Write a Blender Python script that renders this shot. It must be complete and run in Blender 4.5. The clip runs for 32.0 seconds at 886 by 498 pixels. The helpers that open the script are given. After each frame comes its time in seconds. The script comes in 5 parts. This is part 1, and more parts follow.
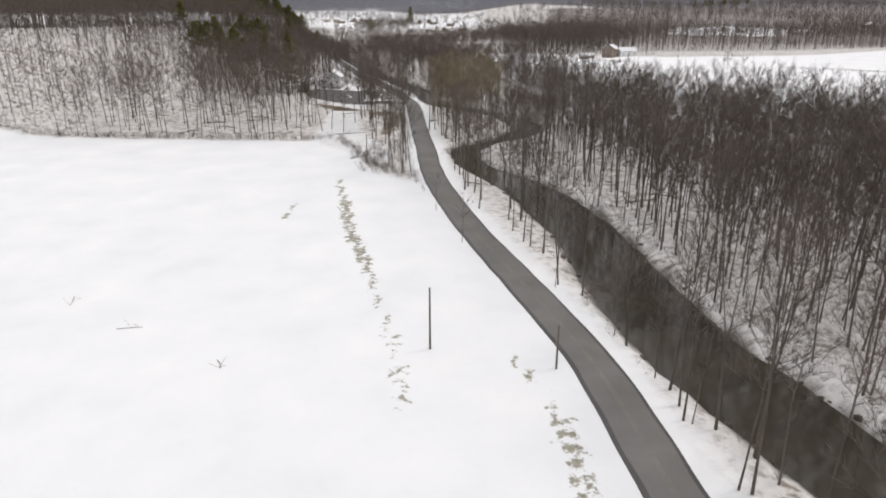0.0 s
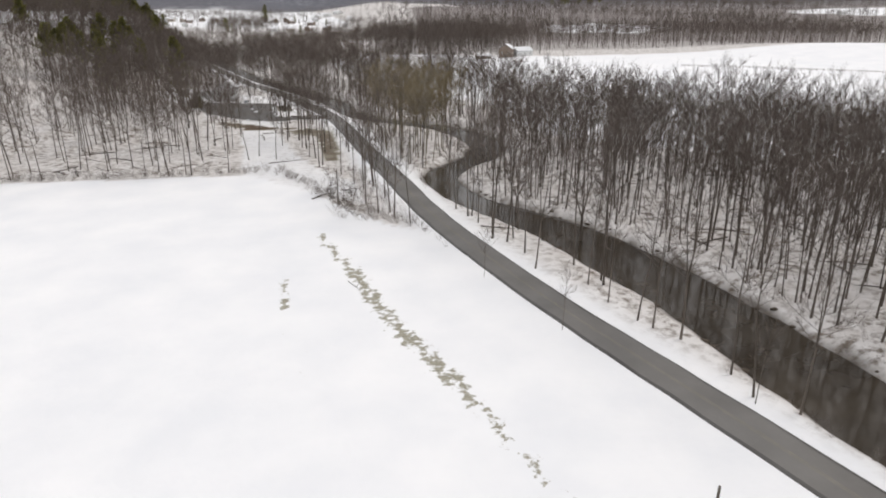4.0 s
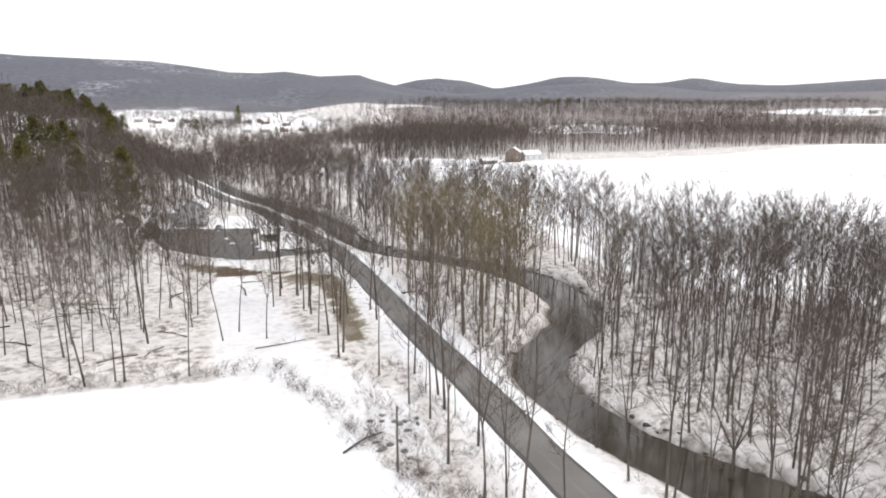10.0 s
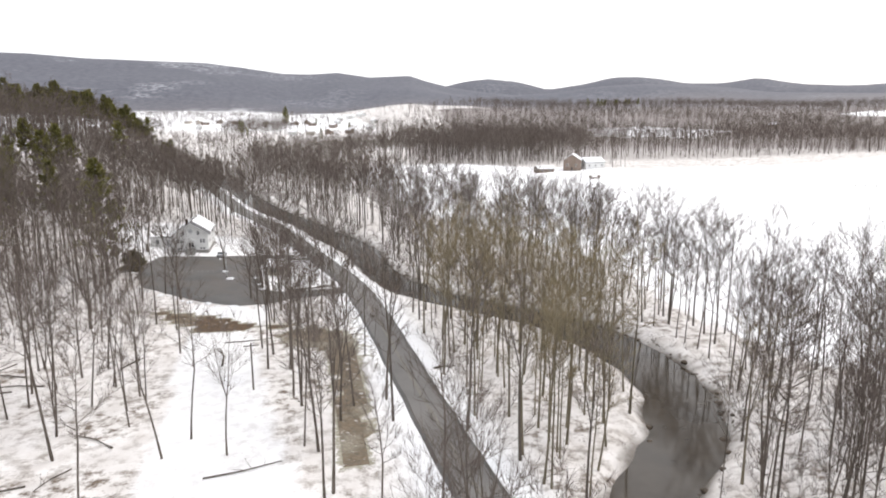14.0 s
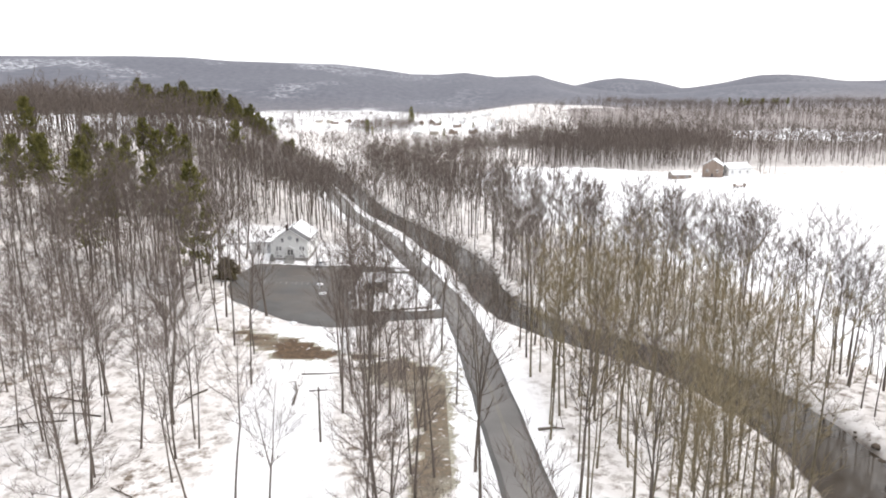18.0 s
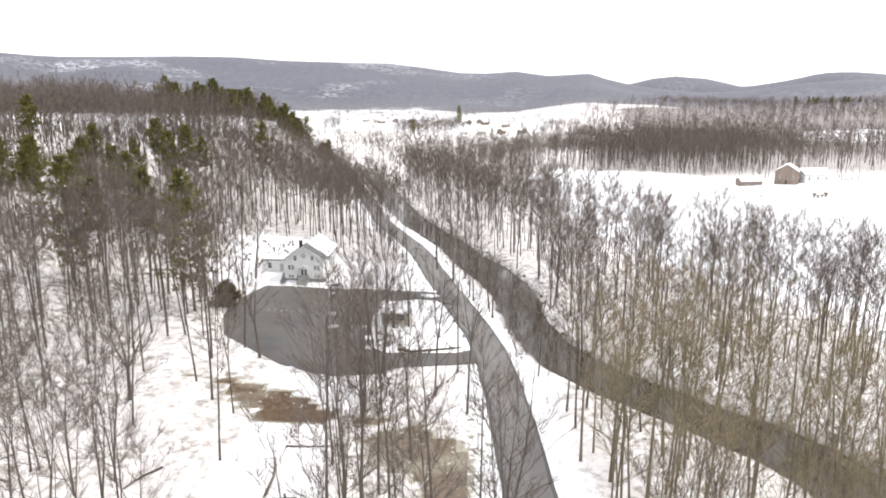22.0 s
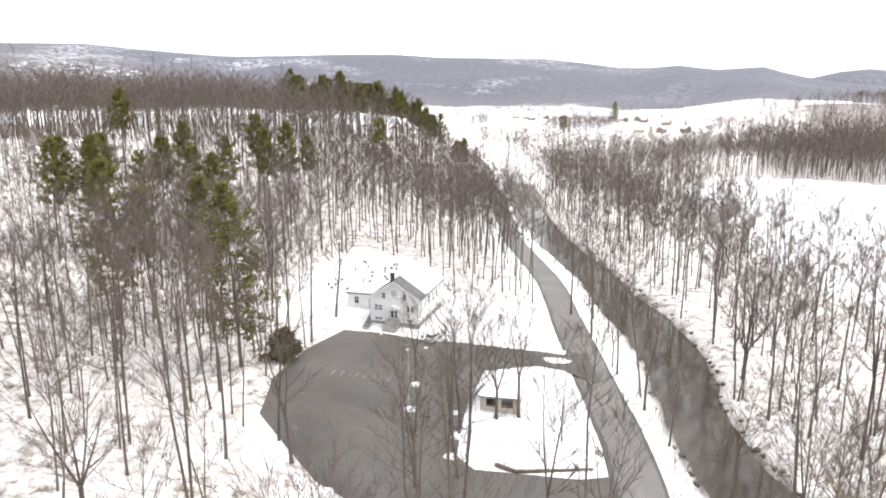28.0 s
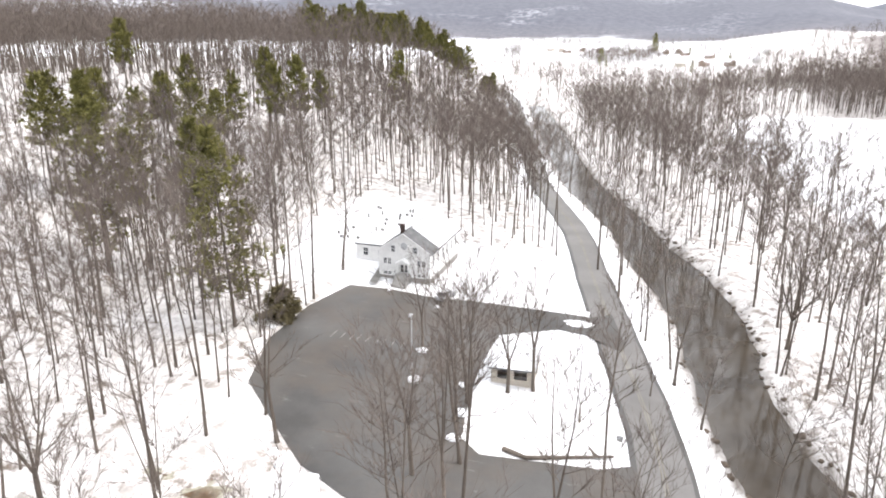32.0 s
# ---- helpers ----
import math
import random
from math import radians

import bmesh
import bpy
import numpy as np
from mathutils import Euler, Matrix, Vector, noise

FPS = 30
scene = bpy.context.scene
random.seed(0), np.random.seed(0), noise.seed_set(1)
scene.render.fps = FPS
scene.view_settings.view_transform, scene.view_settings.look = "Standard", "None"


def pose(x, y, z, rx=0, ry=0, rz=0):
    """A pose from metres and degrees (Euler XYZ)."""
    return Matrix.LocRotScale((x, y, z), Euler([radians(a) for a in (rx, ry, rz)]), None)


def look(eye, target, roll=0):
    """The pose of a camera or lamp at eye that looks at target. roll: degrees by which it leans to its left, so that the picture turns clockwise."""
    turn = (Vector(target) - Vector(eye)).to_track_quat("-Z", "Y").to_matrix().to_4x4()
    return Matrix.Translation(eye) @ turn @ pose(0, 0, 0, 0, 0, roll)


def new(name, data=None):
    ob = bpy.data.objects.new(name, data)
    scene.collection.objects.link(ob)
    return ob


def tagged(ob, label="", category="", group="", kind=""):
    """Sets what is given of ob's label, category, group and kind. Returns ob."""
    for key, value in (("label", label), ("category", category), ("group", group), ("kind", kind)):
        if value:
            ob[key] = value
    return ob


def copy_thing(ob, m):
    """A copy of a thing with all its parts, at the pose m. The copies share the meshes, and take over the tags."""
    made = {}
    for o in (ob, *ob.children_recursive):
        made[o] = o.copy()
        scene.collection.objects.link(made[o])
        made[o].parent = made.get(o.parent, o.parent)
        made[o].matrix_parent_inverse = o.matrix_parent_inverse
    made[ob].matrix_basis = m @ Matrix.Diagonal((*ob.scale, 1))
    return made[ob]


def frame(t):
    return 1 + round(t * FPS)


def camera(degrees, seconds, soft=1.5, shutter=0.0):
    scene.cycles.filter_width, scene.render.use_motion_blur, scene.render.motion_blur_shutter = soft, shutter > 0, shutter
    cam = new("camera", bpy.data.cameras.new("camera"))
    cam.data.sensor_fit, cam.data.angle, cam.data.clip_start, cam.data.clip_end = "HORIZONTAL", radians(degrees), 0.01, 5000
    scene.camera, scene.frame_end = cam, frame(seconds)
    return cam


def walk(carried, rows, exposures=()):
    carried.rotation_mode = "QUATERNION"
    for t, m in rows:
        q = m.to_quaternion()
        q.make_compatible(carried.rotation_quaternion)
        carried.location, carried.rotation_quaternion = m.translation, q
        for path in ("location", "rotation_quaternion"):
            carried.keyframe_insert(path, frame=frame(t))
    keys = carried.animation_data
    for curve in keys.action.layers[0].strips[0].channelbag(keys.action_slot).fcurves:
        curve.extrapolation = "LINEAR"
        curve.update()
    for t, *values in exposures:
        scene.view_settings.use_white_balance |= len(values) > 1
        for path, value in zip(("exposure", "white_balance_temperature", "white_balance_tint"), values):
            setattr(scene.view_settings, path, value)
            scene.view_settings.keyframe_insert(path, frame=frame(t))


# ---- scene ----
cam = camera(67.0, 32.0, soft=1.9)
PATH = [
    (0, (0.851, 2.524, 45.322), (0.886, 4.405, 44.642), -0.0),
    (0.5, (-2.885, 8.358, 45.346), (-2.841, 10.238, 44.664), -0.0),
    (1, (-6.983, 14.143, 45.303), (-6.929, 16.023, 44.621), -0.0),
    (1.5, (-11.13, 19.528, 45.286), (-11.071, 21.407, 44.604), -0.0),
    (2, (-15.625, 25.033, 45.377), (-15.366, 26.895, 44.694), -0.0),
    (2.5, (-19.455, 30.734, 45.261), (-19.108, 32.581, 44.578), -0.0),
    (3, (-23.959, 36.702, 45.123), (-23.529, 38.532, 44.44), -0.0),
    (3.5, (-27.877, 42.461, 45.258), (-27.449, 44.291, 44.574), -0.0),
    (5.5, (-31.851, 64.373, 45.363), (-31.317, 66.174, 44.678), -0.0),
    (6, (-31.945, 70.534, 45.374), (-31.413, 72.336, 44.689), -0.0),
    (6.5, (-32.039, 78.011, 45.292), (-31.508, 79.813, 44.605), -0.0),
    (7, (-32.242, 86.138, 45.101), (-31.709, 87.939, 44.415), -0.0),
    (7.5, (-32.452, 93.512, 45.036), (-31.916, 95.321, 44.373), -0.0),
    (8, (-33.003, 100.815, 44.978), (-32.448, 102.679, 44.509), 0.0),
    (8.5, (-33.56, 107.085, 44.934), (-33.002, 108.96, 44.519), -0.0),
    (9, (-34.342, 113.374, 45.074), (-33.785, 115.249, 44.658), -0.0),
    (9.5, (-34.775, 119.681, 45.328), (-34.218, 121.556, 44.911), -0.0),
    (10, (-34.093, 127.544, 45.227), (-33.539, 129.419, 44.809), 0.0),
    (10.5, (-32.023, 136.016, 45.17), (-31.472, 137.892, 44.752), 0.0),
    (11, (-29.909, 143.924, 45.204), (-29.362, 145.802, 44.787), 0.0),
    (11.5, (-27.778, 151.013, 45.338), (-27.233, 152.892, 44.924), 0.0),
    (12, (-25.758, 157.448, 45.358), (-25.216, 159.328, 44.943), 0.0),
    (12.5, (-24.225, 163.086, 45.504), (-23.684, 164.966, 45.09), 0.0),
    (13, (-22.599, 167.669, 45.608), (-22.061, 169.551, 45.195), 0.0),
    (13.5, (-21.994, 169.836, 45.525), (-21.551, 171.742, 45.111), 0.0),
    (14, (-21.202, 171.552, 45.564), (-20.789, 173.465, 45.149), 0.0),
    (14.5, (-20.582, 174.003, 45.443), (-20.242, 175.93, 45.029), 0.0),
    (16.5, (-17.612, 183.797, 45.548), (-17.344, 185.735, 45.135), -0.0),
    (17, (-16.945, 186.394, 45.589), (-16.728, 188.339, 45.176), -0.0),
    (17.5, (-16.189, 189.273, 45.585), (-16.061, 191.226, 45.171), -0.0),
    (18, (-15.478, 192.422, 45.546), (-15.424, 194.378, 45.13), -0.0),
    (18.5, (-14.872, 195.772, 45.468), (-14.846, 197.728, 45.051), -0.0),
    (19, (-14.356, 199.066, 45.427), (-14.33, 201.022, 45.009), -0.0),
    (19.5, (-13.98, 202.328, 45.372), (-13.957, 204.283, 44.953), 0.0),
    (20, (-13.362, 205.47, 45.422), (-13.358, 207.426, 45.003), 0.0),
    (20.5, (-12.94, 208.444, 45.538), (-12.95, 210.4, 45.119), -0.0),
    (21, (-12.598, 211.783, 45.553), (-12.622, 213.738, 45.134), -0.0),
    (21.5, (-12.221, 215.263, 45.532), (-12.277, 217.218, 45.114), -0.0),
    (22, (-11.907, 218.785, 45.491), (-11.996, 220.739, 45.073), -0.0),
    (22.5, (-11.445, 223.421, 45.432), (-11.566, 225.373, 45.013), -0.0),
    (23, (-11.431, 227.079, 45.415), (-11.572, 229.029, 44.995), -0.0),
    (23.5, (-11.216, 230.857, 45.29), (-11.358, 232.807, 44.87), -0.0),
    (24, (-11.296, 234.417, 45.227), (-11.445, 236.366, 44.806), -0.0),
    (24.5, (-11.12, 237.807, 45.168), (-11.276, 239.756, 44.746), -0.0),
    (25, (-11.098, 241.115, 45.087), (-11.293, 243.06, 44.666), 0.0),
    (25.5, (-10.938, 244.376, 45.107), (-11.236, 246.309, 44.685), 0.0),
    (26, (-11.173, 247.703, 45.045), (-11.542, 249.623, 44.623), 0.0),
    (26.5, (-11.422, 251.197, 45.012), (-11.851, 253.104, 44.588), 0.0),
    (28.5, (-11.908, 264.05, 45.057), (-12.465, 265.923, 44.632), 0.0),
    (29, (-11.916, 266.913, 45.058), (-12.52, 268.772, 44.634), 0.0),
    (29.5, (-11.832, 268.761, 45.019), (-12.449, 270.608, 44.563), 0.0),
    (30, (-11.627, 269.847, 44.998), (-12.239, 271.676, 44.469), 0.0),
    (30.5, (-11.637, 270.347, 44.991), (-12.242, 272.161, 44.405), 0.0),
    (31, (-11.628, 270.68, 44.985), (-12.227, 272.488, 44.374), 0.0),
    (31.5, (-11.691, 271.311, 44.964), (-12.29, 273.119, 44.352), 0.0),
    (32, (-12.011, 272.215, 45.01), (-12.605, 274.024, 44.398), 0.0),
]
EXPOSURES = [(0, -0.08, 6780, 12), (7.2, -0.08, 6780, 12), (8.6, 0.26, 6720, 12), (13, 0.58, 6690, 12), (19, 0.92, 6680, 12), (26, 1.18, 6680, 12), (32, 1.38, 6580, 12)]
walk(cam, [(t, look(eye, target, roll)) for t, eye, target, roll in PATH], EXPOSURES)

# ---- sky and sun ----
world = bpy.data.worlds.new("winter_sky")
scene.world = world
world.use_nodes = True
wn, wl = world.node_tree.nodes, world.node_tree.links
sky = wn.new("ShaderNodeTexSky")
sky.sky_type = "NISHITA"
sky.sun_disc = False
sky.sun_elevation, sky.sun_rotation = radians(38), radians(60)
sky.dust_density = 3.0
scaled = wn.new("ShaderNodeMix")
scaled.data_type = "RGBA"
scaled.blend_type = "MULTIPLY"
scaled.inputs[0].default_value = 1.0
scaled.inputs[7].default_value = (0.1, 0.1, 0.1, 1)
overcast = wn.new("ShaderNodeMix")
overcast.data_type = "RGBA"
overcast.inputs[0].default_value = 0.88
overcast.inputs[7].default_value = (0.93, 0.96, 1.0, 1)
wl.new(sky.outputs[0], scaled.inputs[6])
wl.new(scaled.outputs[2], overcast.inputs[6])
wl.new(overcast.outputs[2], wn["Background"].inputs[0])
wn["Background"].inputs[1].default_value = 0.95
sun = new("sun", bpy.data.lights.new("sun", "SUN"))
sun.data.energy, sun.data.angle, sun.data.color = 0.9, radians(14), (1.0, 0.95, 0.88)
sun.matrix_world = look((150, 250, 220), (0, 200, 0))

# ---- materials ----


def material(name, rough=0.9, metal=0.0):
    m = bpy.data.materials.new(name)
    m.use_nodes = True
    b = m.node_tree.nodes["Principled BSDF"]
    b.inputs["Roughness"].default_value = rough
    b.inputs["Metallic"].default_value = metal
    b.inputs["Specular IOR Level"].default_value = 0.3
    return m, m.node_tree.nodes, m.node_tree.links, b


def noise_node(nodes, links, scale, detail=4.0, stretch=None, rough=0.55):
    co = nodes.new("ShaderNodeNewGeometry")
    n = nodes.new("ShaderNodeTexNoise")
    n.inputs["Scale"].default_value = scale
    n.inputs["Detail"].default_value = detail
    n.inputs["Roughness"].default_value = rough
    if stretch:
        mp = nodes.new("ShaderNodeMapping")
        mp.inputs["Scale"].default_value = stretch
        links.new(co.outputs["Position"], mp.inputs[0])
        links.new(mp.outputs[0], n.inputs["Vector"])
    else:
        links.new(co.outputs["Position"], n.inputs["Vector"])
    return n.outputs["Fac"]


def ramp(nodes, links, fac, stops):
    r = nodes.new("ShaderNodeValToRGB")
    e = r.color_ramp.elements
    while len(e) < len(stops):
        e.new(0.5)
    for el, (p, c) in zip(e, stops):
        el.position = p
        el.color = (*c, 1) if len(c) == 3 else c
    links.new(fac, r.inputs[0])
    return r.outputs[0]


def mixed(nodes, links, fac, a, b, kind="MIX"):
    m = nodes.new("ShaderNodeMix")
    m.data_type = "RGBA"
    m.blend_type = kind
    for sock, v in ((m.inputs[0], fac), (m.inputs[6], a), (m.inputs[7], b)):
        if hasattr(v, "links"):
            links.new(v, sock)
        elif isinstance(v, (tuple, list)):
            sock.default_value = (*v, 1)
        else:
            sock.default_value = v
    return m.outputs[2]


def calc(nodes, links, op, a, b):
    m = nodes.new("ShaderNodeMath")
    m.operation = op
    m.use_clamp = op != "SUBTRACT"
    for sock, v in ((m.inputs[0], a), (m.inputs[1], b)):
        if hasattr(v, "links"):
            links.new(v, sock)
        else:
            sock.default_value = v
    return m.outputs[0]


def bumped(nodes, links, bsdf, height, strength, distance):
    b = nodes.new("ShaderNodeBump")
    b.inputs["Strength"].default_value = strength
    b.inputs["Distance"].default_value = distance
    links.new(height, b.inputs["Height"])
    links.new(b.outputs[0], bsdf.inputs["Normal"])


def two_tone(name, dark, light, scale, rough=0.9, fine=None, bump=0.0, stretch=None, vary=0.0, metal=0.0):
    """A plain surface with a coarse and a fine variation."""
    m, n, l, b = material(name, rough, metal)
    col = ramp(n, l, noise_node(n, l, scale, 5.0, stretch), [(0.3, dark), (0.7, light)])
    f = noise_node(n, l, fine or scale * 7, 3.0, stretch)
    col = mixed(n, l, 0.35, col, ramp(n, l, f, [(0.3, (0.6, 0.6, 0.6)), (0.7, (1.0, 1.0, 1.0))]), "MULTIPLY")
    if vary:
        info = n.new("ShaderNodeObjectInfo")
        isl = n.new("ShaderNodeNewGeometry")
        add = n.new("ShaderNodeMath")
        add.operation = "ADD"
        l.new(info.outputs["Random"], add.inputs[0])
        l.new(isl.outputs["Random Per Island"], add.inputs[1])
        frac = n.new("ShaderNodeMath")
        frac.operation = "FRACT"
        l.new(add.outputs[0], frac.inputs[0])
        v = ramp(n, l, frac.outputs[0], [(0.0, (1 - vary,) * 3), (1.0, (1.0, 1.0, 1.0))])
        col = mixed(n, l, 1.0, col, v, "MULTIPLY")
    l.new(col, b.inputs["Base Color"])
    if bump:
        bumped(n, l, b, f, 0.6, bump)
    return m


def ground_material():
    m, n, l, b = material("snowy_ground", 0.75)
    at = n.new("ShaderNodeAttribute")
    at.attribute_name = "cover"
    sep = n.new("ShaderNodeSeparateColor")
    l.new(at.outputs["Color"], sep.inputs[0])
    floor, far, melt = sep.outputs[0], sep.outputs[1], sep.outputs[2]
    drift = noise_node(n, l, 0.08, 4.0)
    snow = ramp(n, l, drift, [(0.3, (0.86, 0.875, 0.905)), (0.7, (0.945, 0.95, 0.965))])
    # woods snow: litter dirt plus shade among the trunks, put into its colour
    shaded_dirty_snow = ramp(n, l, noise_node(n, l, 0.3, 5.0), [(0.3, (0.60, 0.565, 0.54)), (0.7, (0.82, 0.80, 0.79))])
    snow = mixed(n, l, calc(n, l, "MULTIPLY", floor, 0.9), snow, shaded_dirty_snow)
    # leaf litter and brush that show through the snow of the woods
    litter = ramp(n, l, noise_node(n, l, 3.0, 5.0), [(0.35, (0.10, 0.075, 0.055)), (0.7, (0.24, 0.19, 0.15))])
    a = noise_node(n, l, 0.55, 6.0, (1, 1, 0.3), 0.7)
    c = noise_node(n, l, 0.09, 3.0)
    mask = calc(n, l, "MULTIPLY", ramp(n, l, a, [(0.47, (0, 0, 0)), (0.62, (1, 1, 1))]), ramp(n, l, c, [(0.38, (0.35,) * 3), (0.6, (1, 1, 1))]))
    col = mixed(n, l, calc(n, l, "MULTIPLY", mask, floor), snow, litter)
    # winter grass where the snow has melted
    grass = ramp(n, l, noise_node(n, l, 2.5, 5.0), [(0.3, (0.24, 0.225, 0.175)), (0.7, (0.44, 0.42, 0.35))])
    rust = ramp(n, l, noise_node(n, l, 1.1, 5.0), [(0.35, (0.06, 0.036, 0.02)), (0.7, (0.15, 0.092, 0.05))])
    grass = mixed(n, l, calc(n, l, "MULTIPLY", ramp(n, l, noise_node(n, l, 0.13, 3.0), [(0.34, (0.45,) * 3), (0.46, (0.97,) * 3)]), ramp(n, l, melt, [(0.88, (0, 0, 0)), (0.96, (1, 1, 1))])), grass, rust)
    holes = ramp(n, l, noise_node(n, l, 0.8, 6.0, None, 0.65), [(0.3, (0, 0, 0)), (0.7, (1, 1, 1))])
    cut = n.new("ShaderNodeMath")
    cut.operation = "MULTIPLY_ADD"
    cut.use_clamp = True
    l.new(calc(n, l, "SUBTRACT", calc(n, l, "ADD", calc(n, l, "MULTIPLY", holes, 0.5), calc(n, l, "MULTIPLY", melt, 0.5)), 0.5), cut.inputs[0])
    cut.inputs[1].default_value, cut.inputs[2].default_value = 9.0, 0.0
    col = mixed(n, l, cut.outputs[0], col, grass)
    # wet mud at the water's edge
    mud = ramp(n, l, noise_node(n, l, 1.6, 5.0), [(0.35, (0.035, 0.028, 0.02)), (0.7, (0.11, 0.085, 0.06))])
    col = mixed(n, l, at.outputs["Alpha"], col, mud)
    # far wooded slopes, with distance haze put into their colour, bluer further off
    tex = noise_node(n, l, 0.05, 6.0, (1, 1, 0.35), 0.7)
    haze_blue = ramp(n, l, tex, [(0.35, (0.082, 0.086, 0.108)), (0.65, (0.128, 0.132, 0.158))])
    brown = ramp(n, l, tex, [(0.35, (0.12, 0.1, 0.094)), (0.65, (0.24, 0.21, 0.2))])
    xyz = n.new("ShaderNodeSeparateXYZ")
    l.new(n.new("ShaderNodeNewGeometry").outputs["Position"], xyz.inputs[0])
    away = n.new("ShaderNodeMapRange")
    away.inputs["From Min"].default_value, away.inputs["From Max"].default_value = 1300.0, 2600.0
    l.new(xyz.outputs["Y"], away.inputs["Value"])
    trees = mixed(n, l, away.outputs[0], brown, haze_blue)
    leftward = n.new("ShaderNodeMapRange")
    for socket, value in (("From Min", -900.0), ("From Max", 200.0), ("To Min", 0.6), ("To Max", 0.1)):
        leftward.inputs[socket].default_value = value
    l.new(xyz.outputs["X"], leftward.inputs["Value"])
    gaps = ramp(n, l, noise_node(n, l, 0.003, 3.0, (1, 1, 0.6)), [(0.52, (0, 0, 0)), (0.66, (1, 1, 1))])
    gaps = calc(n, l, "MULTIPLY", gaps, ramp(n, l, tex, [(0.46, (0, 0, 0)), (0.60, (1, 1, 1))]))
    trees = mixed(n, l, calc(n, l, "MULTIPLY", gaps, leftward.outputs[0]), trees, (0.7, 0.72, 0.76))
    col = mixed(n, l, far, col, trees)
    l.new(col, b.inputs["Base Color"])
    bumped(n, l, b, noise_node(n, l, 0.8, 5.0), 0.35, 0.25)
    return m


def asphalt_material(name="asphalt", dark=0.16, light=0.225, wet=0.6, grit=0.0):
    m, n, l, b = material(name, wet)
    big = noise_node(n, l, 0.12, 5.0)
    col = ramp(n, l, big, [(0.3, (dark, dark * 0.96, dark * 0.92)), (0.7, (light, light * 0.965, light * 0.93))])
    if grit:
        dirt = ramp(n, l, noise_node(n, l, 0.09, 5.0, None, 0.65), [(0.42, (0, 0, 0)), (0.6, (1, 1, 1))])
        col = mixed(n, l, calc(n, l, "MULTIPLY", dirt, grit), col, (0.125, 0.1, 0.08))
        salt = ramp(n, l, noise_node(n, l, 0.7, 6.0, (0.35, 1, 1), 0.7), [(0.62, (0, 0, 0)), (0.74, (1, 1, 1))])
        col = mixed(n, l, calc(n, l, "MULTIPLY", salt, 0.3), col, (0.4, 0.4, 0.4))
    fine = noise_node(n, l, 14.0, 3.0)
    col = mixed(n, l, 0.4, col, ramp(n, l, fine, [(0.3, (0.55,) * 3), (0.7, (1.0,) * 3)]), "MULTIPLY")
    l.new(col, b.inputs["Base Color"])
    bumped(n, l, b, fine, 0.3, 0.01)
    return m


def water_material():
    m, n, l, b = material("river_water", 0.07)
    col = ramp(n, l, noise_node(n, l, 0.12, 4.0), [(0.35, (0.04, 0.032, 0.024)), (0.7, (0.07, 0.057, 0.043))])
    l.new(col, b.inputs["Base Color"])
    b.inputs["Specular IOR Level"].default_value = 0.4
    bumped(n, l, b, noise_node(n, l, 1.3, 4.0), 0.06, 0.08)
    return m


GROUND = ground_material()
ASPHALT = asphalt_material()
EDGE = asphalt_material("wet_road_edge", 0.07, 0.12, 0.45)
LOT = asphalt_material("parking_asphalt", 0.068, 0.128, 0.55, 0.5)
WATER = water_material()
BARK = two_tone("bark", (0.105, 0.086, 0.07), (0.2, 0.167, 0.141), 1.2, bump=0.02, stretch=(1, 1, 0.25), vary=0.35)
TWIG = two_tone("twigs", (0.132, 0.106, 0.092), (0.222, 0.182, 0.16), 0.2, vary=0.35)
WILLOW = two_tone("willow_twigs", (0.235, 0.188, 0.112), (0.35, 0.288, 0.182), 0.2, vary=0.3)
PALEBARK = two_tone("pale_bark", (0.17, 0.145, 0.1), (0.28, 0.24, 0.17), 1.2, bump=0.02, stretch=(1, 1, 0.25), vary=0.35)
NEEDLE = two_tone("pine_needles", (0.12, 0.118, 0.036), (0.28, 0.258, 0.085), 0.35, vary=0.4)
OLIVE = two_tone("olive_leaves", (0.14, 0.118, 0.06), (0.25, 0.21, 0.12), 0.6, vary=0.4)
MUD = two_tone("bank_mud", (0.05, 0.04, 0.03), (0.14, 0.11, 0.085), 0.9)
PAINT = two_tone("white_clapboard", (0.74, 0.74, 0.73), (0.84, 0.84, 0.83), 0.6)
SNOW = two_tone("roof_snow", (0.84, 0.85, 0.88), (0.91, 0.92, 0.94), 0.5)
YELLOW = two_tone("faded_yellow_paint", (0.21, 0.195, 0.15), (0.33, 0.31, 0.25), 0.5)
POLEWOOD = two_tone("pole_wood", (0.10, 0.085, 0.07), (0.18, 0.155, 0.13), 1.0, stretch=(1, 1, 0.1))
BARNWOOD = two_tone("barn_boards", (0.20, 0.15, 0.12), (0.31, 0.25, 0.21), 0.8, stretch=(1, 1, 0.1))

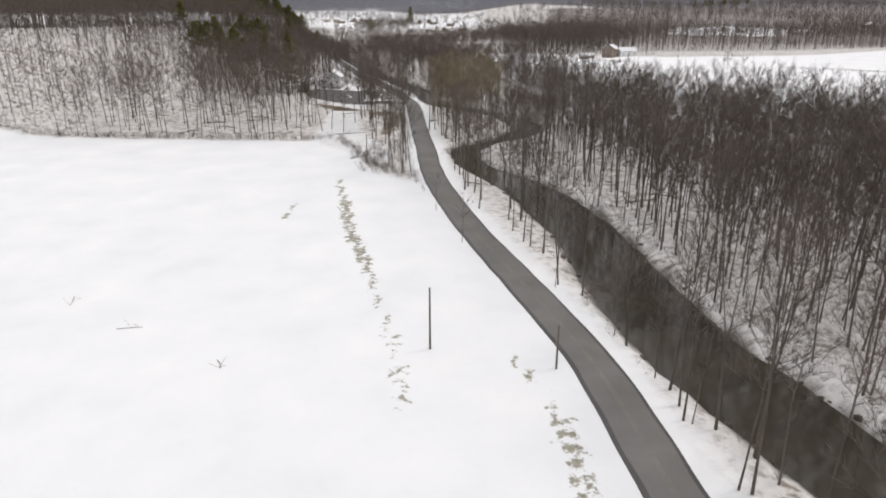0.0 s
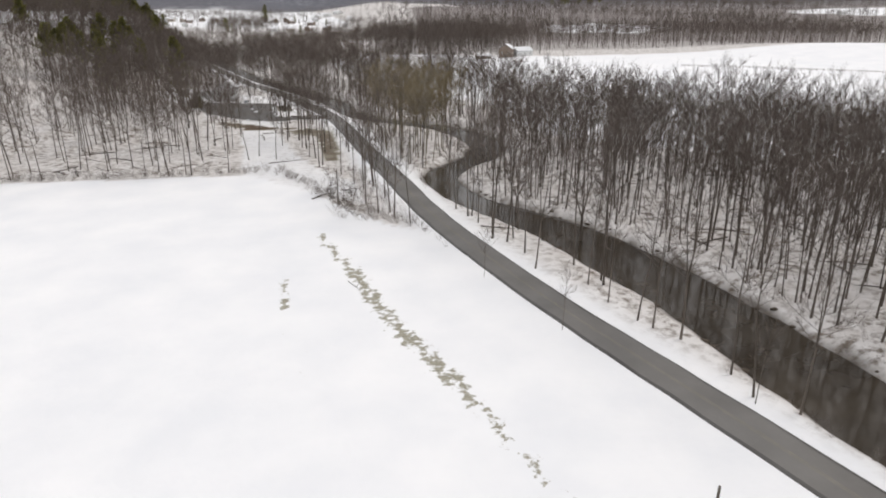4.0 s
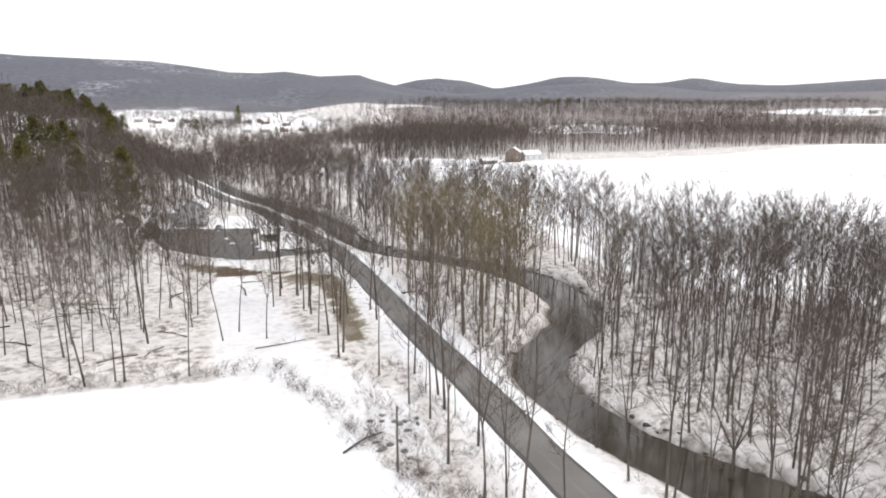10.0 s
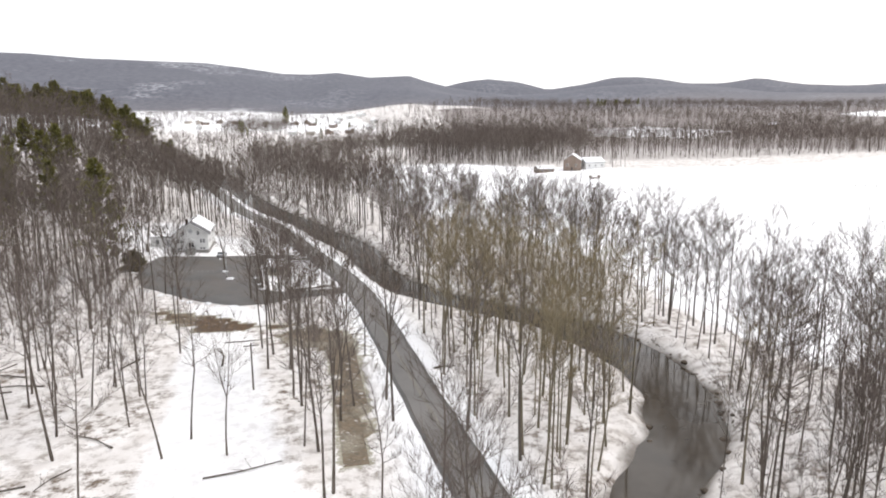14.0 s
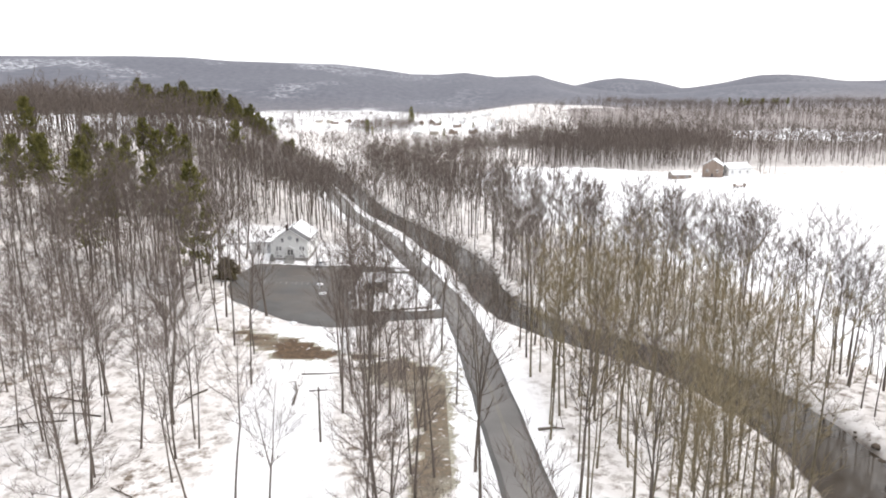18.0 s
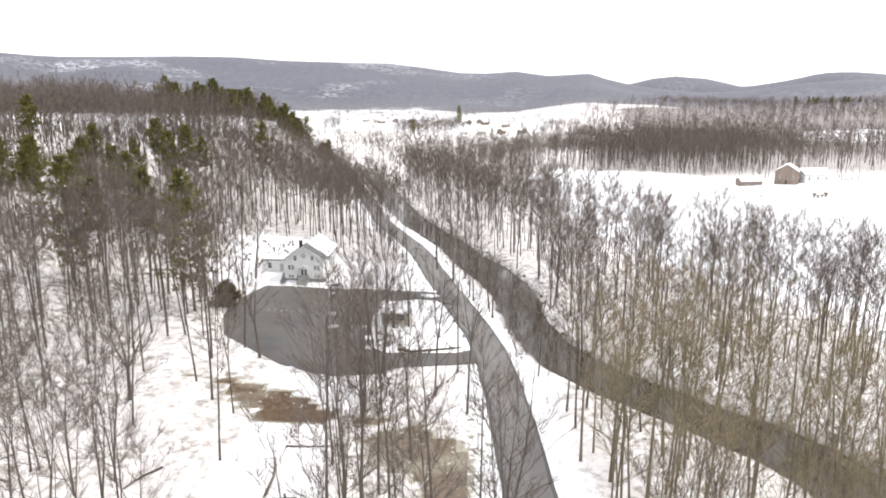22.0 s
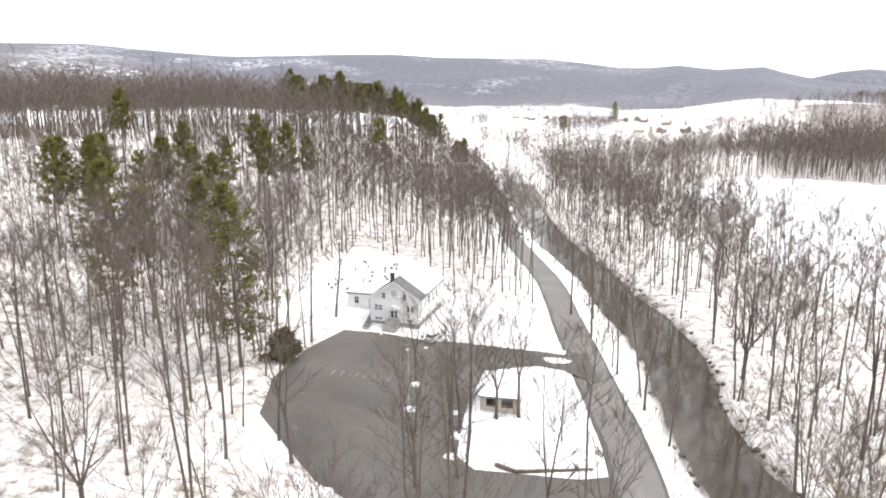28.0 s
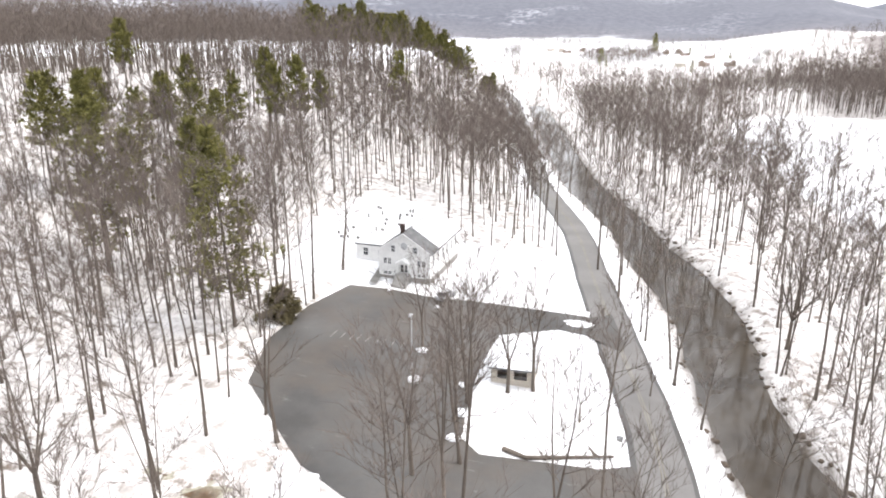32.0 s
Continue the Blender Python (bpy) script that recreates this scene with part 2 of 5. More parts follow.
# ---- plan ----
ROAD = [(24.5, -140), (25.2, -60), (25.2, 0), (24.8, 40), (24.0, 55), (22.2, 78), (18.8, 95.5), (15.6, 109.5), (9.3, 137), (4.7, 163), (2.2, 180), (0.4, 200), (-0.6, 220), (-2.5, 245), (-4, 270), (-5.5, 298), (-7, 320), (-9.6, 341), (-15, 364), (-22, 393), (-28.6, 421), (-37, 445), (-46, 470), (-52.5, 495), (-64, 540), (-77, 590), (-93, 655), (-112, 725), (-140, 800)]
RIVER = [(92, -60, 7.5), (70, 0, 7.5), (54, 40, 7.5), (45, 60, 7.5), (41, 74.5, 7.8), (37, 89, 7.8), (35, 111, 8), (34.4, 130, 7.5), (33, 145, 7.8), (31, 155, 7.8), (28.8, 168, 7.3), (22.3, 185, 6.2), (17.4, 194.5, 5.2), (14.6, 202, 4.7), (12.6, 211, 4.6), (11.8, 220, 4.8), (13, 227, 5), (16, 233.5, 5), (21.5, 240, 5), (29.3, 247.2, 5.4), (34, 255, 6), (37.6, 263, 5.8), (39, 271, 6), (38.8, 280, 6.3), (37.5, 288, 6.5), (35.5, 294, 6.5), (31, 304, 6.2), (22, 314, 5.9), (12.5, 325, 5.7), (6.3, 334, 5.6), (3.2, 342, 5.3), (1, 351, 4.9), (-0.4, 362, 5), (-1.2, 375, 5.6), (-3, 387, 6.2), (-6, 398, 6.4), (-9.5, 409, 6.4), (-13, 419, 5.8), (-18.5, 438, 5.5), (-24.5, 455, 5.8), (-34, 480, 6), (-45, 520, 6), (-57, 570, 6), (-74, 640, 6), (-95, 720, 6)]
WATER_Z = -0.35
LOT_OUTLINE = [(-60.5, 369), (-62.6, 358), (-62, 346), (-58, 335), (-50, 328), (-44, 323), (-36, 319.5), (-28, 321.5), (-24.5, 325), (-18, 327.5), (-9.5, 329.5), (-11.5, 336), (-15, 334.2), (-27.5, 331.8), (-30.2, 334), (-31.7, 343), (-32.6, 352), (-32.3, 361), (-24.6, 366.5), (-20, 366.3), (-13.5, 362), (-17.2, 376), (-20.5, 373.2), (-23.5, 373.2), (-38, 371.7), (-46, 370), (-53.6, 370.3)]
FIELD_EDGE = [(-400, 262), (-160, 249), (-130, 245), (-90, 240), (-60, 237.5), (-31, 236.5), (-22, 213), (-18.5, 201), (-10, 185), (-3, 178), (4, 160), (30, 150)]
MEADOW = [(900, -100), (230, 120), (128, 214), (92, 240), (66, 266), (60, 300), (66, 345), (60, 366), (47, 395), (36, 430), (27, 480), (20, 545), (14, 600), (22, 660), (50, 692), (85, 668), (102, 650), (134, 594), (185, 556), (300, 548), (548, 606), (900, 640)]

YARDS = [
    [(-41, 238), (-24, 215), (-12, 200), (-12, 222), (-22, 244), (-26, 262), (-29, 285), (-32, 306), (-44, 305), (-43, 285)],
    [(-44, 308), (-30, 308), (-30, 318), (-45, 321)],
    [(-68, 366), (-61, 372), (-52, 398), (-63, 425), (-82, 428), (-86, 398), (-76, 372)],
    [(-63, 362), (-17, 366), (-23, 390), (-33, 398), (-52, 402), (-66, 420)],
    [(-34, 330), (-8, 330), (-14, 368), (-34, 368)],
]
VALLEY_COPSE = [(-122, 1098), (-85, 1068), (-64, 1075), (-16, 1293), (-47, 1451), (-137, 1439)]
KNOLL = [(40, 1400), (270, 1390), (300, 1800), (40, 1900)]
FAR_FIELDS = [[(300, 890), (420, 860), (520, 930), (430, 990), (330, 960)], [(880, 1180), (1150, 1120), (1500, 1180), (1500, 1330), (1100, 1330)]]


def lotz(x):
    return 1.46 + 0.06 * np.clip(-15 - np.asarray(x, float), 0, 52)


def spline(points, step):
    """A smooth line through the points, in steps of that many metres."""
    p = np.array(points, float)
    q = np.vstack([2 * p[0] - p[1], p, 2 * p[-1] - p[-2]])
    out = []
    for i in range(1, len(q) - 2):
        a, b, c, d = q[i - 1 : i + 3]
        n = max(2, int(np.linalg.norm((c - b)[:2]) / step))
        for t in np.arange(n) / n:
            out.append(0.5 * (2 * b + (c - a) * t + (2 * a - 5 * b + 4 * c - d) * t * t + (3 * b - a - 3 * c + d) * t**3))
    return np.array(out + [p[-1]])


def inside(x, y, poly):
    x, y = np.asarray(x, float), np.asarray(y, float)
    hit = np.zeros(x.shape, bool)
    for (x0, y0), (x1, y1) in zip(poly, poly[1:] + poly[:1]):
        if y0 != y1:
            hit ^= ((y0 > y) != (y1 > y)) & (x < (x1 - x0) * (y - y0) / (y1 - y0) + x0)
    return hit


def line_distance(x, y, line):
    """The distance from each place to a line, and the line's third value there."""
    x, y = np.asarray(x, float), np.asarray(y, float)
    best, extra = np.full(x.shape, 1e9), np.zeros(x.shape)
    for a, b in zip(line[:-1], line[1:]):
        d = b[:2] - a[:2]
        t = np.clip(((x - a[0]) * d[0] + (y - a[1]) * d[1]) / (d @ d + 1e-9), 0, 1)
        r = np.hypot(x - a[0] - t * d[0], y - a[1] - t * d[1])
        near = r < best
        best = np.where(near, r, best)
        if len(a) > 2:
            extra = np.where(near, a[2] + t * (b[2] - a[2]), extra)
    return best, extra


def ease(a, b, v):
    t = np.clip((np.asarray(v, float) - a) / (b - a), 0, 1)
    return t * t * (3 - 2 * t)


def ripple(x, y, size, seed=0.0):
    """A cheap rolling noise of about -1 to 1."""
    a, b = x / size + seed, y / size + 1.7 * seed
    return (np.sin(a * 2.1 + np.sin(b * 1.3)) + np.sin(b * 2.4 + 1.3 * np.sin(a * 1.1)) + np.sin((a + b) * 1.7 + 2.0)) / 3


ROADLINE, RIVERLINE = spline(ROAD, 6.0), spline(RIVER, 4.0)
LOT_RIM = np.array(LOT_OUTLINE + LOT_OUTLINE[:1], float)
HILL_Y = [-400, 100, 180, 230, 262, 300, 330, 400, 450, 520, 560, 600, 640, 700, 820]
HILL_X = [-420, -330, -230, -160, -100, -74, -69, -76, -58, -66, -78, -89, -102, -145, -260]
HILL_W = [170, 170, 165, 160, 150, 140, 135, 120, 95, 68, 58, 44, 44, 80, 110]
# the skyline: a near ridge and a range behind it, as (azimuth, rise)
NEAR_RIDGE = np.array([(-100, 0.05), (-52, 0.066), (-45, 0.0695), (-41.8, 0.071), (-38, 0.066), (-34.5, 0.062), (-32, 0.0595), (-28, 0.0617), (-23, 0.0645), (-19, 0.0648), (-15.5, 0.0612), (-11, 0.0598), (-7, 0.0588), (-4.2, 0.0534), (-1, 0.0458), (1.2, 0.0452), (3.4, 0.0478), (6.1, 0.0415), (9.4, 0.044), (10.6, 0.037), (12.5, 0.029), (15, 0.022), (18, 0.017), (22, 0.02), (25, 0.028), (28, 0.0315), (31.5, 0.0312), (35, 0.026), (38, 0.019), (45, 0.017), (60, 0.02), (100, 0.02)])
FAR_RIDGE = np.array([(-100, 0.0), (6, 0.01), (11, 0.025), (12.5, 0.03), (14.3, 0.037), (16, 0.04), (18.3, 0.036), (20.9, 0.0248), (23.7, 0.0315), (26, 0.041), (28.2, 0.0415), (29.8, 0.0382), (31.9, 0.0318), (34.5, 0.0318), (36.9, 0.0385), (39.8, 0.0293), (43, 0.0268), (45, 0.0285), (49.2, 0.033), (60, 0.032), (100, 0.03)])


def land(x, y):
    """The height of the ground."""
    x, y = np.asarray(x, float), np.asarray(y, float)
    z = 1.25 + 0.12 * ripple(x, y, 11.0) + 0.25 * ripple(x, y, 60.0, 3.0) * ease(30, 90, np.abs(x))
    # the slope under the car park and the wooded hill
    west = ease(285, 330, y) * (1 - ease(420, 470, y))
    z = z + (0.25 + lotz(x) - 1.46) * west * ease(-5, -14, x)
    u = (np.interp(y, HILL_Y, HILL_X) - x) / np.interp(y, HILL_Y, HILL_W)
    fall = 1 - 0.95 * ease(610, 760, y)
    v = np.clip(u, 0, 1)
    z = z + 30.0 * (v * v * (1 - v) + v * (1 - (1 - v) ** 2)) * fall * (1 + 0.07 * ripple(x, y, 70.0, 1.0))
    # the meadow, the wooded rise behind it and the valley beyond
    z = z + 6.5 * ease(300, 620, y + 0.25 * np.clip(x, -50, 600)) * ease(0, 160, x - 20) + 7.0 * np.exp(-(((x - 470) / 150) ** 2) - ((y - 520) / 130) ** 2)
    z = z + 20.0 * ease(700, 1350, y) * ease(90, 330, x) + 16.0 * ease(800, 1700, y) + 5.0 * ripple(x, y, 170.0, 2.0) * ease(650, 1100, np.hypot(x, y))
    z = z + 17.0 * np.exp(-(((x - 205) / 95) ** 2) - ((y - 1580) / 190) ** 2)
    r, az = np.hypot(x + 15, y - 200), np.degrees(np.arctan2(x + 15, y - 200))
    near = (45 + 3400 * np.interp(az, *NEAR_RIDGE.T)) - z
    z = z + near * ease(1850, 3400, r) ** 1.1 + ease(2000, 2500, r) * (1 - ease(2900, 3300, r)) * 12 * ripple(x, y, 260.0, 5.0)
    z = np.where(r > 3400, z - 60 * ease(3400, 3800, r), z)
    behind = 45 + 4700 * np.interp(az, *FAR_RIDGE.T)
    z = np.where(r > 3600, np.maximum(z, behind * ease(3600, 4700, r)), z)
    # the river bed and the road bed
    d, half = line_distance(x, y, RIVERLINE)
    z = np.where(d < half + 12, np.minimum(z, 1.25 + 0.05 * np.clip(d - half, 0, 12) + (z - 1.3) * ease(2, 12, d - half)), z)
    bank = WATER_Z - 0.75 + 2.3 * ease(-2.0, 3.0, d - half + 0.5 * ripple(x, y, 4.0))
    z = np.where(d < half + 3.0, np.minimum(z, bank), z)
    d, _ = line_distance(x, y, ROADLINE)
    bed = 1.38 + 0.008 * np.clip(y - 420, 0, 400)
    z = np.where((d < 9) & (y < 760), bed + (z - bed) * ease(4.2, 9, d), z)
    rim, _ = line_distance(x, y, LOT_RIM)
    park = (inside(x, y, LOT_OUTLINE) | (rim < 1.8)) & (d > 4)
    return np.where(park, lotz(x) - 0.07, z)


def mesh_of(name, verts, faces, mats, index=None, smooth=False):
    me = bpy.data.meshes.new(name)
    verts = np.asarray(verts, np.float32)
    faces = np.asarray(faces, np.int32)
    k = faces.shape[1]
    me.vertices.add(len(verts))
    me.vertices.foreach_set("co", verts.ravel())
    me.loops.add(faces.size)
    me.loops.foreach_set("vertex_index", faces.ravel())
    me.polygons.add(len(faces))
    me.polygons.foreach_set("loop_start", np.arange(0, faces.size, k, dtype=np.int32))
    for m in mats:
        me.materials.append(m)
    if index is not None:
        me.polygons.foreach_set("material_index", np.asarray(index, np.int32))
    if smooth:
        me.polygons.foreach_set("use_smooth", np.ones(len(faces), bool))
    me.update(calc_edges=True)
    return me


def steps(lo, a, b, hi, fine, grow):
    """Coordinates at an even fine step from a to b, and growing steps out to lo and hi."""
    mid = list(np.arange(a, b, fine)) + [b]
    out, s, v = [], fine, b
    while v < hi:
        s *= grow
        v += s
        out.append(min(v, hi))
    low, s, v = [], fine, a
    while v > lo:
        s *= grow
        v -= s
        low.append(max(v, lo))
    return np.array(low[::-1] + mid + out)


gx, gy = steps(-4900, -70, 60, 4900, 1.6, 1.037), steps(-500, 40, 420, 4900, 1.7, 1.03)
GX, GY = np.meshgrid(gx, gy)
GZ = land(GX, GY)
nx, ny = len(gx), len(gy)
i = (np.arange(ny - 1)[:, None] * nx + np.arange(nx - 1)[None]).ravel()
me = mesh_of("ground", np.stack([GX.ravel(), GY.ravel(), GZ.ravel()], 1), np.stack([i, i + 1, i + nx + 1, i + nx], 1), [GROUND], smooth=True)
# what covers the land: litter of the woods, far woods, melted patches
edge = np.interp(GX, *np.array(FIELD_EDGE).T)
droad, _ = line_distance(GX, GY, ROADLINE)
driver, hriver = line_distance(GX, GY, RIVERLINE)
west_field = (GY < edge) & (GX < np.interp(GY, [p[1] for p in ROAD], [p[0] for p in ROAD]))
open_land = west_field | inside(GX, GY, MEADOW)
far_r = np.hypot(GX, GY - 200)
far_open = inside(GX, GY, FAR_FIELDS[0]) | inside(GX, GY, FAR_FIELDS[1])
open_land |= far_open
floor = np.where(open_land | (droad < 4.5), 0.0, 1.0) * (1 - ease(900, 1200, far_r) * (GX < 100))
for outline in YARDS:
    floor = np.where(inside(GX, GY, outline), 0.25, floor)
floor = floor * ease(4.0, 11.0, droad)
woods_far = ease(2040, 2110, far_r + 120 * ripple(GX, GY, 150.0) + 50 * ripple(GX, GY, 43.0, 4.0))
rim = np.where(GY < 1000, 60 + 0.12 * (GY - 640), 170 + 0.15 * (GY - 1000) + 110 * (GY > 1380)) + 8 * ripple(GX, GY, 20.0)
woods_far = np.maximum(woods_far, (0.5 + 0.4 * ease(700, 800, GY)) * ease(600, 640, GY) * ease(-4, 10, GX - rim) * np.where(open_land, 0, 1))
melt = np.zeros_like(GX)
for line, half in (([(-23.7, 180), (-22.4, 170), (-19.9, 159)], 0.7), ([(-19.9, 159), (-18.1, 148), (-16.2, 136), (-13.6, 126), (-11.5, 119)], 1.25), ([(-11.5, 119), (-9, 106), (-6.5, 96), (-4, 82), (-2.4, 70)], 0.75), ([(-31.6, 157), (-31.2, 147), (-30.4, 124)], 0.32), ([(11.5, 81), (13.8, 74.5), (14.9, 67)], 0.6), ([(14.9, 67), (15.8, 60), (15.5, 50)], 1.3)):
    d, _ = line_distance(GX, GY, np.array(line, float))
    melt = np.maximum(melt, 0.87 * (1 - ease(half * 0.5, half * 1.9, d + 0.5 * ripple(GX, GY, 3.0))) * (0.93 + 0.07 * ripple(GX, GY, 6.0)) * (0.78 + 0.2 * ease(95, 125, GY)))
for outline, amount in (([(-60, 317.5), (-48, 317), (-42, 315), (-31, 309), (-24, 307), (-24, 304.5), (-31, 305.5), (-43, 304.5), (-46.5, 309), (-52, 315)], 1.0), ([(-27, 302), (-20, 306), (-13, 302), (-11.5, 292), (-12, 262), (-13.5, 248), (-18.5, 248), (-17.8, 262), (-17.2, 278), (-18, 290), (-26, 297)], 0.94), ([(-12, 326), (-11, 314), (-8.5, 298), (-8.5, 278), (-10.5, 278), (-12.5, 298), (-14, 314)], 0.5)):
    melt = np.maximum(melt, amount * inside(GX + 0.8 * ripple(GX, GY, 2.0), GY + 0.8 * ripple(GY, GX, 2.3), outline))
mud = ease(-2.5, -0.8, driver - hriver) * (1 - ease(-0.2, 0.9, driver - hriver + 0.7 * ripple(GX, GY, 5.0))) * 0.9
col = np.ones((nx * ny, 4), np.float32)
col[:, 3] = mud.ravel()
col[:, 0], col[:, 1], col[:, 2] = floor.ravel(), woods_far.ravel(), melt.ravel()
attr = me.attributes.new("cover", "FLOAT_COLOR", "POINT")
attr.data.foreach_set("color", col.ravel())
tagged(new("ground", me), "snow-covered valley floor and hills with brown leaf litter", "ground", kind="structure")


def ribbon(line, offsets, z):
    """Rows of vertices across a line; offsets from it, left to right, with a height each."""
    t = np.gradient(line[:, :2], axis=0)
    t /= np.linalg.norm(t, axis=1)[:, None]
    right = np.stack([t[:, 1], -t[:, 0]], 1)
    v = []
    for o, up in zip(offsets, z):
        oo = o if np.ndim(o) else np.full(len(line), o)
        p = line[:, :2] + right * np.asarray(oo)[:, None]
        v.append(np.column_stack([p, up if np.ndim(up) else np.full(len(line), up)]))
    v = np.stack(v, 1)
    n, k = v.shape[:2]
    i = (np.arange(n - 1)[:, None] * k + np.arange(k - 1)[None]).ravel()
    return v.reshape(-1, 3), np.stack([i, i + 1, i + k + 1, i + k], 1)


rl = spline(ROAD, 2.0)
rz = 1.38 + 0.008 * np.clip(rl[:, 1] - 420, 0, 400)
wob = 0.12 * ripple(rl[:, 0] * 3, rl[:, 1], 5.0)
v, f = ribbon(rl, [-3.4 + wob, -3.15 + wob, -2.6 + wob * 2, -1.5, 0, 1.5, 2.75 - wob * 2, 3.15 - wob, 3.4 - wob], [rz - 0.1, rz + 0.06, rz + 0.08, rz + 0.10, rz + 0.13, rz + 0.10, rz + 0.08, rz + 0.06, rz - 0.1])
lane = np.tile([1, 1, 0, 0, 0, 0, 1, 1], len(rl) - 1)
tagged(new("road", mesh_of("road", v, f, [ASPHALT, EDGE], lane, smooth=True)), "two-lane grey asphalt road winding along the river", "road", kind="structure")
for o in (-0.16, 0.16):
    v, f = ribbon(rl, [o - 0.045, o + 0.045], [rz + 0.135, rz + 0.135])
    tagged(new("road_marking", mesh_of("road_marking", v, f, [YELLOW])), "faded yellow centre line painted on the road", "road marking", kind="structure")
v, f = ribbon(RIVERLINE, [-(RIVERLINE[:, 2] + 2.5), 0, RIVERLINE[:, 2] + 2.5], [WATER_Z] * 3)
tagged(new("river", mesh_of("river", v, f, [WATER])), "brown slow river water between snowy wooded banks", "river", kind="structure")
bm = bmesh.new()
bm.faces.new([bm.verts.new((x, y, float(lotz(x)))) for x, y in LOT_OUTLINE])
bmesh.ops.triangulate(bm, faces=bm.faces[:])
me = bpy.data.meshes.new("car_park")
bm.to_mesh(me)
me.materials.append(LOT)
tagged(new("car_park", me), "ploughed dark asphalt car park with two driveways", "car park", kind="structure")

# ---- trees ----


class Wood:
    """Collects tapered limbs and twigs as triangles, in two lots: bark and twigs."""

    def __init__(self):
        self.v, self.f, self.m = [], [], []

    def limb(self, path, radii, sides, mat=0):
        base = len(self.v)
        n = len(path)
        for k, (p, r) in enumerate(zip(path, radii)):
            d = (path[min(k + 1, n - 1)] - path[max(k - 1, 0)]).normalized()
            a = d.orthogonal().normalized()
            b = d.cross(a)
            for s in range(sides):
                w = 2 * math.pi * s / sides
                self.v.append(p + r * (math.cos(w) * a + math.sin(w) * b))
        for k in range(n - 1):
            for s in range(sides):
                a, b = base + k * sides + s, base + k * sides + (s + 1) % sides
                self.f += [(a, b, b + sides), (a, b + sides, a + sides)]
                self.m += [mat, mat]

    def twig(self, p, d, length, width, rng, mat=1):
        side = d.cross(Vector((rng.uniform(-1, 1), rng.uniform(-1, 1), rng.uniform(-1, 1)))).normalized() * width / 2
        base = len(self.v)
        self.v += [p - side, p + side, p + d * length]
        self.f.append((base, base + 1, base + 2))
        self.m.append(mat)


def way(az, el):
    return Vector((math.cos(az) * math.cos(el), math.sin(az) * math.cos(el), math.sin(el)))


def bent(rng, start, d, length, n, wander, lift=0.0):
    p, out = start.copy(), [start.copy()]
    for _ in range(n):
        d = (d + Vector((rng.uniform(-1, 1), rng.uniform(-1, 1), rng.uniform(-1, 1))) * wander + Vector((0, 0, lift))).normalized()
        p = p + d * length / n
        out.append(p.copy())
    return out


